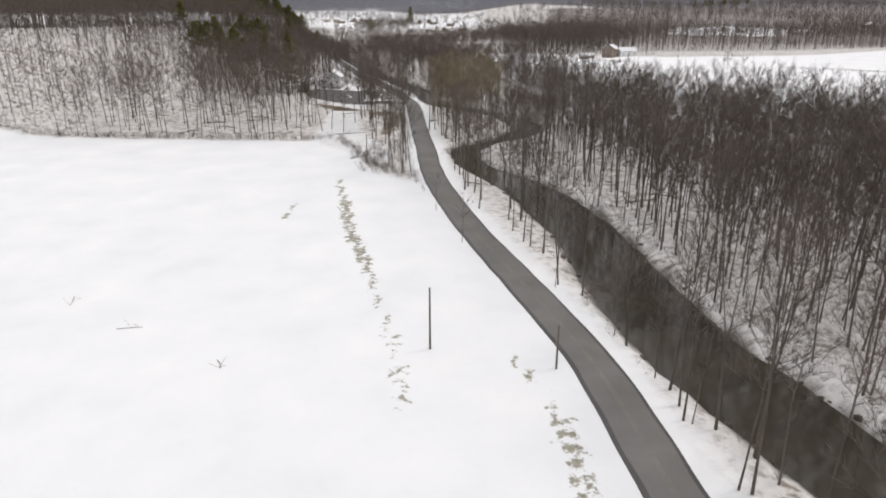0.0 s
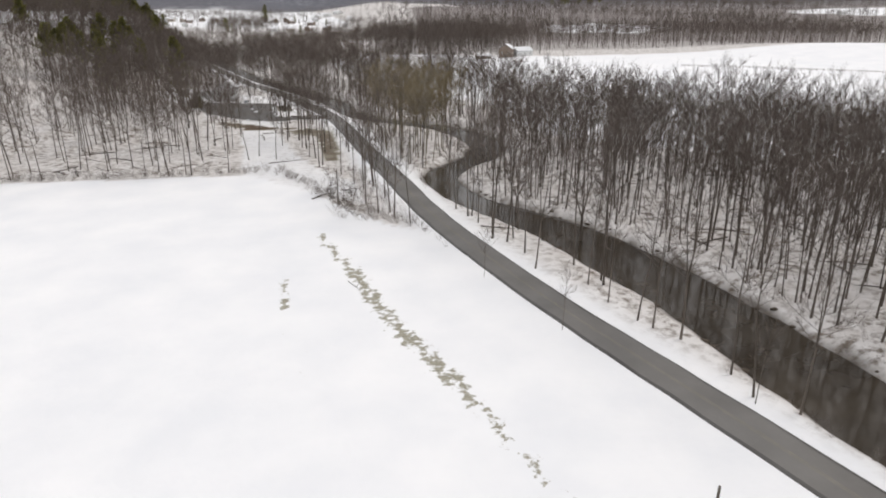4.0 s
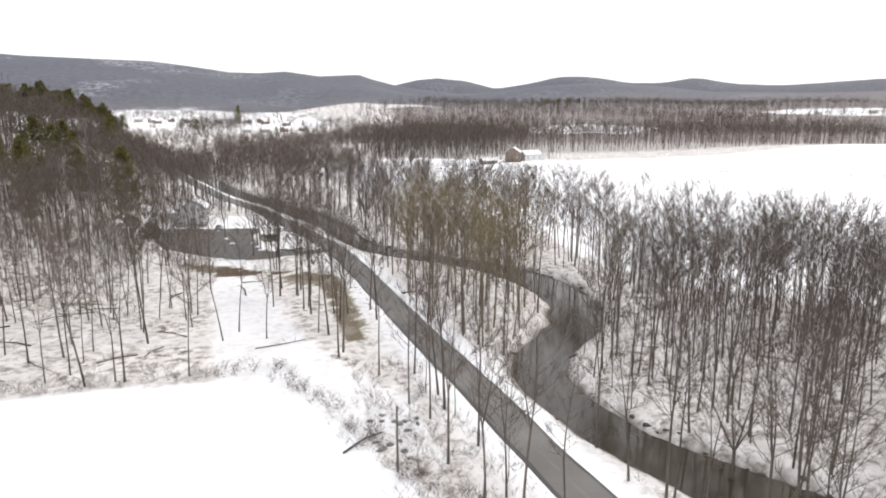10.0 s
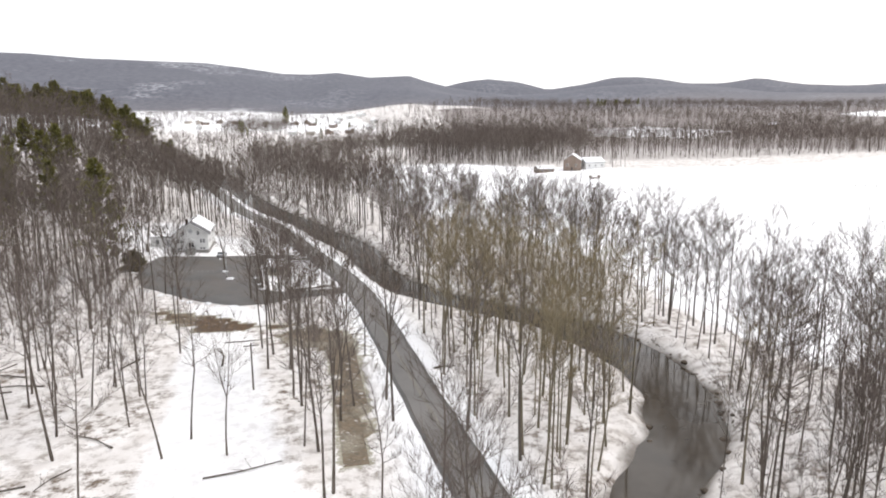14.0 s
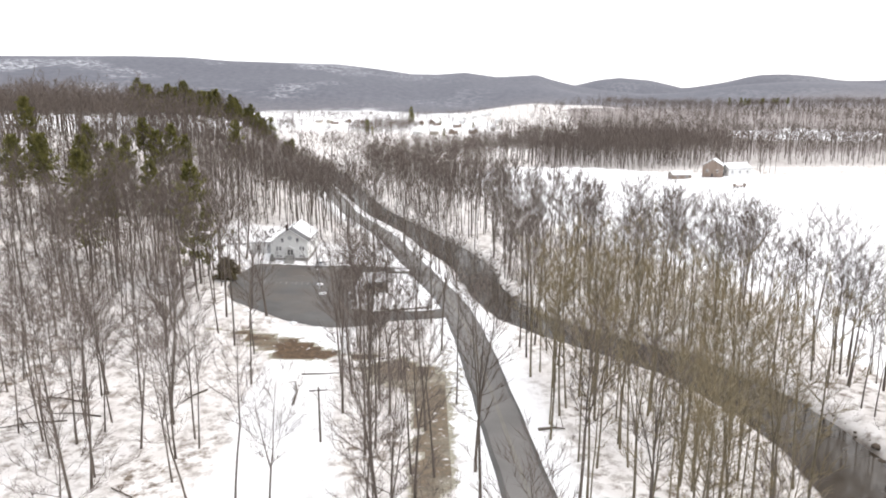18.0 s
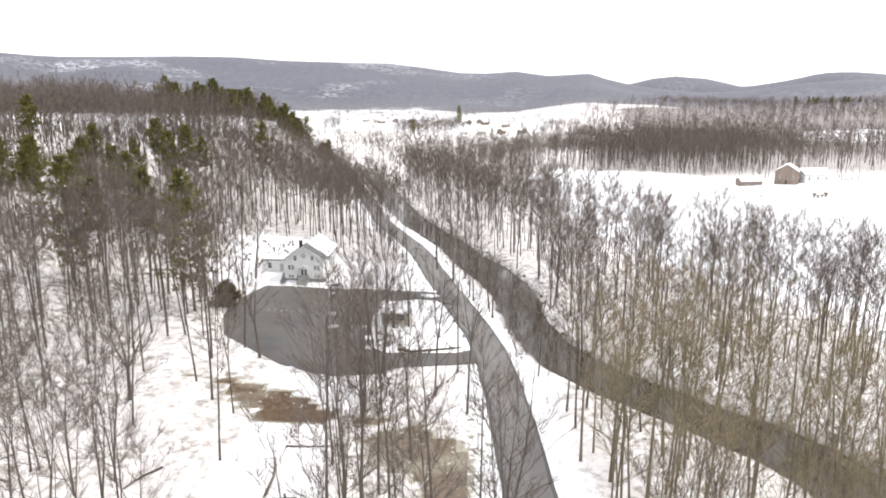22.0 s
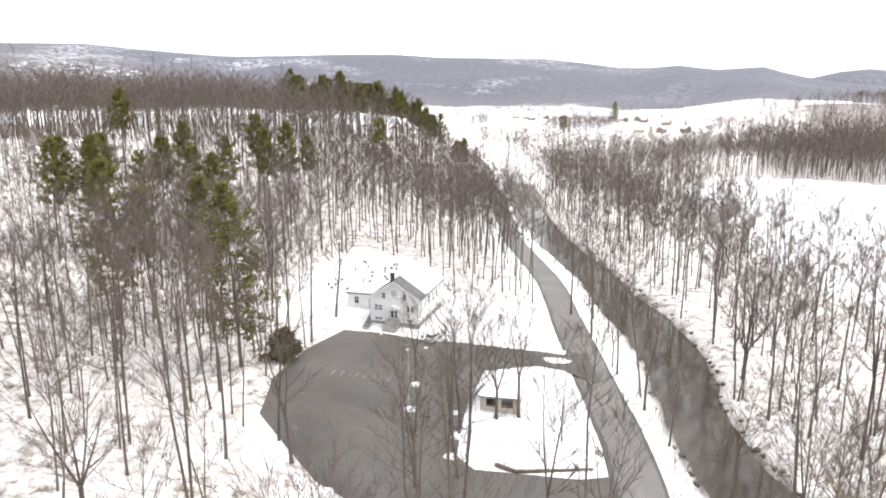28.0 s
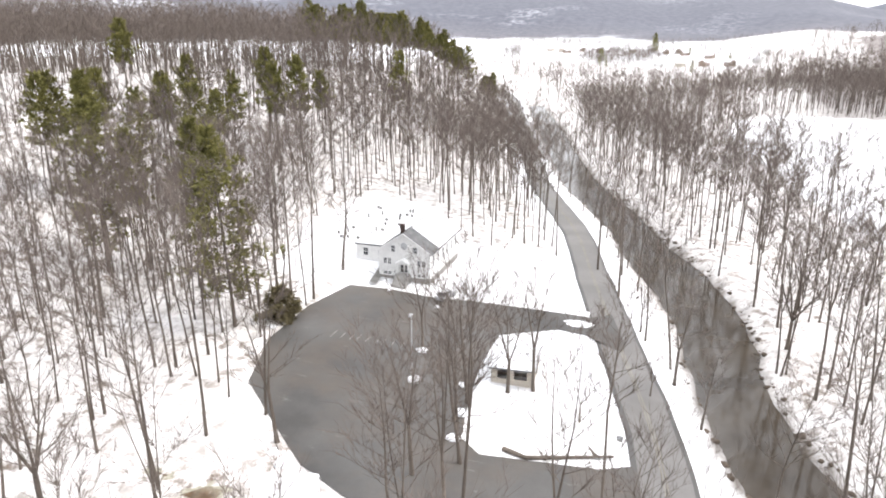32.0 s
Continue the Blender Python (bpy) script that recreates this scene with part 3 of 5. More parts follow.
def bare_tree(seed, height, spread, start, leaders, boughs, subs, twigs, sides=5, twig_width=0.04, thick=0.009, fine=1.0, plain=False, splay=0.2, rings=3):
    """A leafless tree: a straight trunk that parts into leaders, rising boughs, and a haze of fine twigs. plain: boughs are thin blades."""
    rng = random.Random(seed)
    trunk, crown = Wood(), Wood()
    r0 = height * thick
    fork = height * start * rng.uniform(0.85, 1.1) if leaders > 1 else height * 0.5
    stem = bent(rng, Vector((0, 0, -0.3)), Vector((rng.uniform(-0.05, 0.05), rng.uniform(-0.05, 0.05), 1)).normalized(), fork, rings, 0.035, 0.03)
    trunk.limb(stem, [r0 * (1.3 if k == 0 else 1 - 0.25 * k / rings) for k in range(rings + 1)], sides)

    def along(path, t):
        k = min(int(t * (len(path) - 1)), len(path) - 2)
        return path[k].lerp(path[k + 1], t * (len(path) - 1) - k), (path[k + 1] - path[k]).normalized()

    def spray(path, count, length, low=0.2):
        for j in range(count):
            q, dd = along(path, rng.uniform(low, 1.0))
            side = (dd * 0.9 + Vector((rng.uniform(-1, 1), rng.uniform(-1, 1), rng.uniform(-0.3, 1.0))) * 0.75).normalized()
            crown.twig(q, side, length * rng.uniform(0.55, 1.45), twig_width, rng)

    az0 = rng.uniform(0, 6.3)
    for n in range(leaders):
        d = way(az0 + 6.28 * n / leaders + rng.uniform(-0.5, 0.5), 1.57 - (rng.uniform(0.4, 1.3) * splay if leaders > 1 else 0.03))
        length = (height - fork) * rng.uniform(0.8, 1.0)
        lead = bent(rng, stem[-1], d, length, rings + 1, 0.07, 0.09)
        r1 = r0 * (0.74 if leaders == 1 else 0.62 if leaders == 2 else 0.5)
        trunk.limb(lead, [r1 * (1 - 0.9 * k / (rings + 1)) for k in range(rings + 2)], max(3, sides - 1))
        whole = stem + lead[1:]
        az = rng.uniform(0, 6.3)
        count = max(2, round(boughs / leaders))
        for j in range(count):
            t = (j + rng.uniform(0.0, 0.95)) / count
            if leaders == 1:
                t = max(0, start + (1 - start) * t - 0.5) * 2 if start >= 0.5 else t
            p, dd = along(lead, min(t, 0.99))
            az += 2.4 + rng.uniform(-0.5, 0.5)
            reach = 1.3 * spread * (0.52 + 0.95 * t - 1.1 * t * t) * rng.uniform(0.65, 1.3)
            d = (way(az, rng.uniform(0.3, 0.75)) + 0.5 * dd * t).normalized()
            path = bent(rng, p, d, reach, 2 if plain else 3, 0.12, 0.1)
            r = min(r1 * (1 - 0.8 * t) * 0.5, 0.012 * reach + 0.012)
            if plain:
                crown.twig(p, (path[-1] - p).normalized(), reach, max(2.2 * r, twig_width * 1.4), rng, 0)
            else:
                crown.limb(path, [r, r * 0.72, r * 0.45, r * 0.15], 3)
            for k in range(subs):
                q, dd = along(path, rng.uniform(0.2, 0.95))
                side = (dd + Vector((rng.uniform(-1, 1), rng.uniform(-1, 1), rng.uniform(-0.2, 0.8))) * 0.75).normalized()
                long_sub = reach * rng.uniform(0.3, 0.6)
                sub = bent(rng, q, side, long_sub, 2, 0.14, 0.1)
                if plain:
                    crown.twig(q, side, long_sub, twig_width * 1.3, rng, 0)
                else:
                    crown.limb(sub, [r * 0.5, r * 0.34, r * 0.12], 3)
                spray(sub, twigs, (0.5 + spread * 0.14) * fine)
            spray(path, twigs, (0.5 + spread * 0.16) * fine, 0.35)
        spray(lead[-3:], twigs * 2, (0.5 + spread * 0.16) * fine)
    return trunk, crown


def pine_tree(seed, height, spread, start, whorls, clumps):
    """A tall pine: bare lower trunk with dead stubs, tiers of level limbs with flat needle sprays above."""
    rng = random.Random(seed)
    trunk, crown = Wood(), Wood()
    stem = bent(rng, Vector((0, 0, -0.3)), Vector((0, 0, 1)), height, 6, 0.02, 0.05)
    r0 = height * 0.0095
    trunk.limb(stem, [r0 * (1.25 if k == 0 else 1) * (1 - 0.93 * k / 6) for k in range(7)], 5)
    for j in range(14):
        t = rng.uniform(0.25, max(start, 0.3)) * 6
        k = min(int(t), 5)
        trunk.limb(bent(rng, stem[k].lerp(stem[k + 1], t - k), way(rng.uniform(0, 6.3), rng.uniform(-0.2, 0.15)), rng.uniform(0.7, 2.4), 2, 0.1), [0.035, 0.025, 0.01], 3)
    az = rng.uniform(0, 6.3)
    for w in range(whorls):
        t0 = start + (0.985 - start) * (w + rng.uniform(-0.25, 0.25)) / whorls
        for limb in range(4):
            t = min(max(t0 + rng.uniform(-0.012, 0.012), 0.02), 0.99)
            k = min(int(t * 6), 5)
            p = stem[k].lerp(stem[k + 1], t * 6 - k)
            low = max((t - start) / (1 - start), 0)
            reach = spread * (1 - low**1.6) * (0.55 + 0.45 * min(1, low * 4)) * rng.uniform(0.45, 1.2) + 0.5
            az += 1.57 + rng.uniform(-0.5, 0.5)
            d = way(az, rng.uniform(-0.12, 0.18) + 0.6 * low * low)
            path = bent(rng, p, d, reach, 3, 0.07, 0.045)
            crown.limb(path, [0.055, 0.04, 0.028, 0.012], 3, 2)
            side = d.cross(Vector((0, 0, 1))).normalized()
            for c in range(clumps):
                s = rng.uniform(0.25, 1.02)
                k2 = min(int(s * 3), 2)
                q = path[k2].lerp(path[k2 + 1], s * 3 - k2) + side * rng.uniform(-1, 1) * 0.3 * reach * (1.15 - s) + Vector((0, 0, rng.uniform(-0.5, 0.6)))
                for g in range(5):
                    dd = (d * rng.uniform(0.0, 1.0) + side * rng.uniform(-1, 1) + Vector((0, 0, rng.uniform(-0.5, 0.8)))).normalized()
                    crown.twig(q, dd, rng.uniform(0.5, 1.15), rng.uniform(0.16, 0.36), rng)
    return trunk, crown


def joined(*woods):
    v, f, m = [], [], []
    for w in woods:
        f += [(a + len(v), b + len(v), c + len(v)) for a, b, c in w.f]
        v += w.v
        m += w.m
    return np.array(v, np.float32), np.array(f, np.int32), np.array(m, np.int32)


def tree_thing(name, woods, mats, label, category):
    """An empty with a trunk and a crown."""
    top = new(name)
    for w, part_name in zip(woods, ("trunk", "crown")):
        me = mesh_of(part_name, np.array(w.v, np.float32), np.array(w.f, np.int32), mats, w.m)
        new(part_name, me).parent = top
    return tagged(top, label, category)


def grown(places, kinds, rng, lean=0.03, size=(0.8, 1.15)):
    """Many trees in one lot of triangles: each place gets a kind, turned and scaled."""
    V, F, M, base = [], [], [], 0
    for x, y, z in places:
        v, f, m = kinds[rng.randrange(len(kinds))]
        s, a = rng.uniform(*size), rng.uniform(0, 6.28)
        c, sn = math.cos(a) * s, math.sin(a) * s
        lx, ly = rng.gauss(0, lean), rng.gauss(0, lean)
        out = np.empty_like(v)
        out[:, 0] = x + v[:, 0] * c - v[:, 1] * sn + v[:, 2] * lx
        out[:, 1] = y + v[:, 0] * sn + v[:, 1] * c + v[:, 2] * ly
        out[:, 2] = z + v[:, 2] * s
        V.append(out), F.append(f + base), M.append(m)
        base += len(v)
    return np.concatenate(V), np.concatenate(F), np.concatenate(M)


def scatter(x0, x1, y0, y1, step, rng, keep, loose=0.6):
    """Jittered places in a rectangle that keep() accepts; with the ground's height."""
    xs, ys = np.meshgrid(np.arange(x0, x1, step), np.arange(y0, y1, step))
    xs, ys = xs.ravel(), ys.ravel()
    j = np.random.RandomState(rng.randrange(9999)).uniform(-loose, loose, (2, len(xs))) * step
    xs, ys = xs + j[0], ys + j[1]
    ok = keep(xs, ys)
    xs, ys = xs[ok], ys[ok]
    return np.stack([xs, ys, land(xs, ys)], 1)


CLEARINGS = YARDS
EDGE_X, EDGE_Y = np.array(FIELD_EDGE).T


def free(x, y):
    """Whether a tree may stand there."""
    r, _ = line_distance(x, y, ROADLINE)
    w, half = line_distance(x, y, RIVERLINE)
    roadx = np.interp(y, [p[1] for p in ROAD], [p[0] for p in ROAD])
    ok = (r > 5.2) & (w > half + 1.5) & ~((y < np.interp(x, EDGE_X, EDGE_Y) + 1.5) & (x < roadx)) & ~inside(x, y, MEADOW) & ~inside(x, y, LOT_OUTLINE)
    for c in CLEARINGS:
        ok &= ~inside(x, y, c)
    return ok


ROAD_Y, ROAD_X = [p[1] for p in ROAD], [p[0] for p in ROAD]
RIV_Y, RIV_X = [p[1] for p in RIVER], [p[0] for p in RIVER]


def of_road(y):
    return np.interp(y, ROAD_Y, ROAD_X)


def of_river(y):
    return np.interp(y, RIV_Y, RIV_X)


BARE = [bare_tree(100 + k, 21 + 1.3 * (k % 4), 5.0 + 0.6 * (k % 3), 0.36 + 0.06 * (k % 3), 1 + (k % 3), 20 + 2 * (k % 3), 4, 7, 5, thick=0.0062 + 0.001 * (k % 3), twig_width=0.036) for k in range(8)]
FORKED = [bare_tree(130 + k, 15 + 1.5 * k, 6.0, 0.3, 3 + k % 2, 24, 4, 6, 7, thick=0.017, twig_width=0.04, splay=0.55, rings=4) for k in range(4)]
STOUT = [bare_tree(180 + k, 21, 5.6, 0.36, 1 + k, 22, 4, 7, 7, thick=0.0145, twig_width=0.045, rings=4) for k in range(3)]
SLIM = [bare_tree(160 + k, 10 + 1.5 * k, 2.6, 0.25, 1 + k % 2, 14, 2, 6, 4, thick=0.006, twig_width=0.03) for k in range(3)]
MID = [joined(*bare_tree(200 + k, 21 + 1.4 * (k % 4), 5.4 + 0.5 * (k % 3), 0.36 + 0.05 * (k % 3), 1 + (k % 3), 17, 3, 9, 4, twig_width=0.04, thick=0.0064, fine=1.15, plain=True)) for k in range(12)]
CLOSE = [joined(*bare_tree(260 + k, 20.5 + 1.2 * (k % 4), 5.0 + 0.5 * (k % 3), 0.42 + 0.05 * (k % 3), 1 + (k % 3), 15, 2, 9, 4, twig_width=0.055, thick=0.0066, fine=1.2, plain=True)) for k in range(10)]
FAR = [joined(*bare_tree(300 + k, 18 + 0.5 * k, 5.4, 0.5, 1, 9, 1, 8, 3, twig_width=0.082, thick=0.0056, fine=1.25, plain=True, rings=1)) for k in range(8)]
DOT = [joined(*bare_tree(340 + k, 15 + k, 7.5, 0.4, 1, 5, 0, 6, 3, twig_width=0.2, thick=0.009, fine=1.5, plain=True, rings=1)) for k in range(8)]
PINES = [pine_tree(400 + k, 25 + k, 3.9 + 0.3 * k, 0.6 - 0.04 * k, 13, 14) for k in range(4)]
PINES.append(pine_tree(420, 28, 8.0, 0.2, 19, 17))
SHRUB = pine_tree(430, 5.0, 3.7, 0.02, 12, 16)
BUSH = [joined(bare_tree(500 + k, 2.0, 1.3, 0.1, 3, 9, 0, 4, 3, twig_width=0.03, thick=0.008, plain=True, rings=1, splay=0.6)[1]) for k in range(5)]

rng = random.Random(5)
BARE_LABEL = "tall leafless grey-brown tree standing in snow"
KINDS = []
for woods in BARE:
    KINDS.append(tree_thing("bare_tree", woods, [BARK, TWIG], BARE_LABEL, "tree"))
WILLOWS = [tree_thing("bare_tree", woods, [PALEBARK, WILLOW], "leafless tree with yellowish twigs beside the river", "tree") for woods in BARE[:4]]
FORKS = [tree_thing("bare_tree", woods, [BARK, TWIG], "spreading leafless tree with a forked trunk", "tree") for woods in FORKED]
STOUTS = [tree_thing("bare_tree", woods, [BARK, TWIG], "stout leafless tree with a dark trunk beside the car park", "tree") for woods in STOUT]
SLIMS = [tree_thing("young_tree", woods, [BARK, TWIG], "slim young leafless tree at the roadside", "tree") for woods in SLIM]
PINE_THINGS = [tree_thing("pine_tree", woods, [BARK, NEEDLE, BARK], "tall green pine with a bare lower trunk", "pine") for woods in PINES]
USED = set()


def plant(kinds, x, y, size=None, group="trees of the valley"):
    """One tree at a place, from one of the kinds; the first use moves the original."""
    z = float(land(np.array([x]), np.array([y]))[0])
    k = rng.randrange(len(kinds))
    s = size or rng.uniform(0.82, 1.12)
    ob = kinds[k]
    m = Matrix.Translation((x, y, z)) @ Euler((rng.gauss(0, 0.03), rng.gauss(0, 0.03), rng.uniform(0, 6.28))).to_matrix().to_4x4()
    if ob.name in USED:
        ob = copy_thing(ob, m)
    else:
        USED.add(ob.name)
        ob.matrix_basis = m
    ob.scale = (s, s, s)
    return tagged(ob, group=group)


# single trees with a place of their own
for x, y, s in ((28.3, 168, 1.15), (-18.2, 342.4, 0.55), (-27.5, 345.3, 1.0), (-62.5, 309, 1.1), (34, 205, 0.9), (22, 190, 0.8), (-10.5, 351.5, 0.35), (8, 372, 1.05), (12, 388, 0.9)):
    plant(FORKS, x, y, s, "broad trees")
for x, y, s in ((-41.3, 352.3, 0.68), (-64.8, 375, 0.85), (-24.6, 346.9, 0.8), (-16.8, 385, 0.8), (-7.6, 355.5, 0.7), (-4.6, 346, 0.5), (-12.5, 371, 0.5), (-22.6, 409, 0.75), (-30.8, 334.5, 0.7), (-31.5, 341, 0.75), (-29, 329.5, 0.7), (-33, 326, 0.8), (-48.2, 325.5, 0.8)):
    plant(STOUTS, x, y, s, "trees round the car park")
for x, y in ((-12.4, 219), (-7.8, 215.6), (-10.1, 192), (-7.1, 188), (-4.5, 183), (-14.6, 231.3), (-18.8, 243.5), (-22, 255.6), (-31.9, 255.5), (-20.2, 253.8), (-24, 285), (-27.8, 284.6), (-52, 432), (-58, 436), (-11.7, 368), (-21.7, 398), (5.8, 364.6), (11.3, 360.8), (8.8, 338), (5, 246), (0.3, 255), (-37.1, 261), (-40, 256.3)):
    plant(KINDS, x, y, None, "trees beside the road")
for x, y in ((-5, 330), (-4, 322), (2, 150), (7, 128), (21.5, 105), (27, 88), (29, 76), (30, 66), (-8, 296), (-6, 204), (-5.5, 196), (-8, 191), (-7, 213), (-9, 222)):
    plant(SLIMS, x, y, None, "young trees by the road")

for k in range(16):
    y = 318 + k * 5.2
    plant(KINDS, 44 + rng.uniform(-6, 14) - 0.16 * max(y - 345, 0), y, rng.uniform(0.85, 1.12), "tall trees before the meadow")

# pines of the hillside
pine_places = [(-97, 354), (-68.5, 347.5), (-121, 367), (-122, 372), (-120, 376), (-115, 372), (-124, 386), (-142, 412), (-111, 380), (-123, 411), (-117, 396), (-108, 394), (-109, 404), (-112, 415), (-113, 430), (-104, 420), (-102, 428), (-101, 438), (-85, 363), (-93, 359), (-94, 477)]
for k in range(58):
    t = k / 57
    cx, cy = np.interp(t, [0, 0.5, 0.82, 1], [-150, -131, -113, -102]), np.interp(t, [0, 0.5, 0.82, 1], [526, 558, 590, 620])
    pine_places.append((float(cx) + rng.uniform(-6, 5), float(cy) + rng.uniform(-8, 8)))
for k, (x, y) in enumerate(pine_places):
    plant(PINE_THINGS[4:] if k in (1, 0) else PINE_THINGS[:4], x, y, 1.05 if k == 1 else rng.uniform(0.8, 1.02) if k >= 21 else rng.uniform(0.86, 1.08), "pines of the hillside")


def near_plan(x, y):
    """The stretch beside the road and the river that the flight passes closest."""
    w, half = line_distance(x, y, RIVERLINE)
    r, _ = line_distance(x, y, ROADLINE)
    return (y > 60) & (y < 400) & ((w < half + 14) | (r < 22))


# the sloped x limits trim these woods to what the camera sees
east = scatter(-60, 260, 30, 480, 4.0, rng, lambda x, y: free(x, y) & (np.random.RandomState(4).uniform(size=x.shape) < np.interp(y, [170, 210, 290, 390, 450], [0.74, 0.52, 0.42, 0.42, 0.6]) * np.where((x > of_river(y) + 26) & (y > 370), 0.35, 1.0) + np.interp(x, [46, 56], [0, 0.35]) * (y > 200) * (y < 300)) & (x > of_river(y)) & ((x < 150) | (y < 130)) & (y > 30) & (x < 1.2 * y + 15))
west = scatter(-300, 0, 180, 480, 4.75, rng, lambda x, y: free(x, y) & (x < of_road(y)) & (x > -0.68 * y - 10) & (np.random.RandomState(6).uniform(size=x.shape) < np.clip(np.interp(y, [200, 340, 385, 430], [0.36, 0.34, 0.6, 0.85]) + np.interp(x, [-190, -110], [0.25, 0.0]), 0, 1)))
strip = scatter(-60, 60, 40, 480, 4.2, rng, lambda x, y: free(x, y) & ((y < 236) | (y > 330)) & (x > of_road(y)) & (x < of_river(y) + 30) & (np.random.RandomState(12).uniform(size=x.shape) < np.interp(y, [100, 150, 330, 420], [0.55, 0.4, 0.4, 0.9])))
strip = strip[line_distance(strip[:, 0], strip[:, 1], RIVERLINE)[0] > 0]
strip = strip[(strip[:, 0] < of_river(strip[:, 1]))]
bend = scatter(-2, 28, 236, 330, 4.9, rng, lambda x, y: free(x, y) & (x > of_road(y)))
roadside = scatter(-31, 0, 276, 322, 7.6, rng, lambda x, y: free(x, y) & (x < -17.5 - 0.35 * np.clip(y - 298, 0, 40)) & (x > -30))
singles = []
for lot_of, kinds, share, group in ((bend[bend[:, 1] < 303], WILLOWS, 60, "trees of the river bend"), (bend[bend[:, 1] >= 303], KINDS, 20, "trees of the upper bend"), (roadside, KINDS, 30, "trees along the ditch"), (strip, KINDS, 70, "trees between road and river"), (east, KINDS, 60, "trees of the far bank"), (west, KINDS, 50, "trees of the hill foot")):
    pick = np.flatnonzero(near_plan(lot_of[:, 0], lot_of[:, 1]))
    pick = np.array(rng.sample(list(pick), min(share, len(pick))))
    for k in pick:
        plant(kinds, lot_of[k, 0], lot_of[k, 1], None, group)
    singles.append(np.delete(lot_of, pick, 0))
bend, upper_bend, roadside, strip, east, west = singles
grove = scatter(-94, -62, 316, 368, 7.2, rng, lambda x, y: free(x, y) & (x < -63 - 0.25 * np.abs(y - 345)))
hill = scatter(-340, -20, 480, 640, 5.7, rng, lambda x, y: free(x, y) & (x < of_road(y)))
outer = scatter(-460, -300, 300, 500, 8.0, rng, lambda x, y: free(x, y))
north = scatter(-130, 190, 480, 820, 5.0, rng, lambda x, y: free(x, y) & (x > of_road(y)) & (np.random.RandomState(8).uniform(size=x.shape) < np.clip(1 - (y - 600 - 1.6 * np.clip(x + 40, -30, 90)) / 80, np.where(x > of_road(y) + 12, 0.22, 0.04), 1) * np.where((x > of_river(y) + 34) & (y < 620), 0.45, 1.0)), 1.0)
away = west[:, 0] < -125
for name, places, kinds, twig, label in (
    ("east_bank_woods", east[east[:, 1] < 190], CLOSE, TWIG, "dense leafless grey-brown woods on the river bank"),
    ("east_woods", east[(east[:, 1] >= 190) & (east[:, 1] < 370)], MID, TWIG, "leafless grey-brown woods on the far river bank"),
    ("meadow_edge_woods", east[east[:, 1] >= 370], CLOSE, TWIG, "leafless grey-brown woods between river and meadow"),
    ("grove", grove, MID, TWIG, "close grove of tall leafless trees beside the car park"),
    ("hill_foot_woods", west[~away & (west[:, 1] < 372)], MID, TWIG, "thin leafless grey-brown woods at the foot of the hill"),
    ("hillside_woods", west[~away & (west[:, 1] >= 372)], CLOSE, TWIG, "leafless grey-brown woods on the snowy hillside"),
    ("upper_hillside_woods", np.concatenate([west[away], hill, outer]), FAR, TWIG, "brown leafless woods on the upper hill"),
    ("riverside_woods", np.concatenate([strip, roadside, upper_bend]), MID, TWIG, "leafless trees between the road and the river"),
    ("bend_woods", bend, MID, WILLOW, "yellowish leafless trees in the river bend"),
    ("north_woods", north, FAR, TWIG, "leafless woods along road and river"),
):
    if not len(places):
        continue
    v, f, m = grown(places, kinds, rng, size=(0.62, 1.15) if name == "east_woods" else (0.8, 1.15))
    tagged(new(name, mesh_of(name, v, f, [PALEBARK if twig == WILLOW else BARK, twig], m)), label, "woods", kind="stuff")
    print(name, len(places), len(f))


def far_ok(x, y):
    return free(x, y) & ~inside(x, y, FAR_FIELDS[0]) & ~inside(x, y, FAR_FIELDS[1])


far = np.concatenate([scatter(40, 700, 600, 760, 9.5, rng, lambda x, y: far_ok(x, y) & (y > 640 - 0.1 * x) & (x > 60 + 0.12 * (y - 640)), 1.2), scatter(40, 700, 760, 1000, 10.5, rng, lambda x, y: far_ok(x, y) & (y > 640 - 0.1 * x) & (x > 60 + 0.12 * (y - 640)), 1.2), scatter(100, 1500, 1000, 1600, 16.0, rng, lambda x, y: far_ok(x, y) & (x > 125 + 0.1 * (y - 1000) + 150 * (y > 1380)), 1.2)])
v, f, m = grown(far, DOT, rng)
# trunks use the paler twig colour, so distance haze is in their tone
tagged(new("far_woods", mesh_of("far_woods", v, f, [TWIG, TWIG], m)), "distant leafless woods on a low rise", "woods", kind="stuff")
print("far", len(far), len(f))
rs = np.random.RandomState(3)
clump = []
for cx, cy, n, sx, sy in ((-60, 880, 12, 40, 8), (100, 1010, 40, 26, 20), (-190, 1010, 10, 40, 4), (110, 1120, 30, 50, 12), (-100, 1500, 60, 200, 14), (90, 1500, 30, 40, 10), (-205, 1150, 26, 12, 9), (-170, 1390, 22, 60, 4), (40, 930, 26, 30, 20), (110, 1180, 80, 24, 40), (-60, 1490, 50, 70, 10), (-260, 1330, 26, 30, 4), (-200, 1940, 120, 260, 25), (-40, 1270, 24, 30, 5), (-130, 1000, 14, 20, 5), (20, 1350, 26, 50, 6), (-160, 1620, 50, 120, 8), (-230, 1245, 10, 8, 3), (-90, 1560, 60, 160, 6), (-60, 2060, 130, 220, 20), (-330, 2100, 120, 90, 20)):
    clump.append(np.stack([cx + sx * rs.standard_normal(2 * n), cy + sy * rs.standard_normal(2 * n)], 1))
clump.append(scatter(-140, 0, 1060, 1460, 8.0, rng, lambda x, y: inside(x, y, VALLEY_COPSE), 1.0)[:, :2])
clump = np.concatenate(clump)
clump = clump[~inside(clump[:, 0], clump[:, 1], KNOLL)]
clump = np.column_stack([clump, land(clump[:, 0], clump[:, 1])])
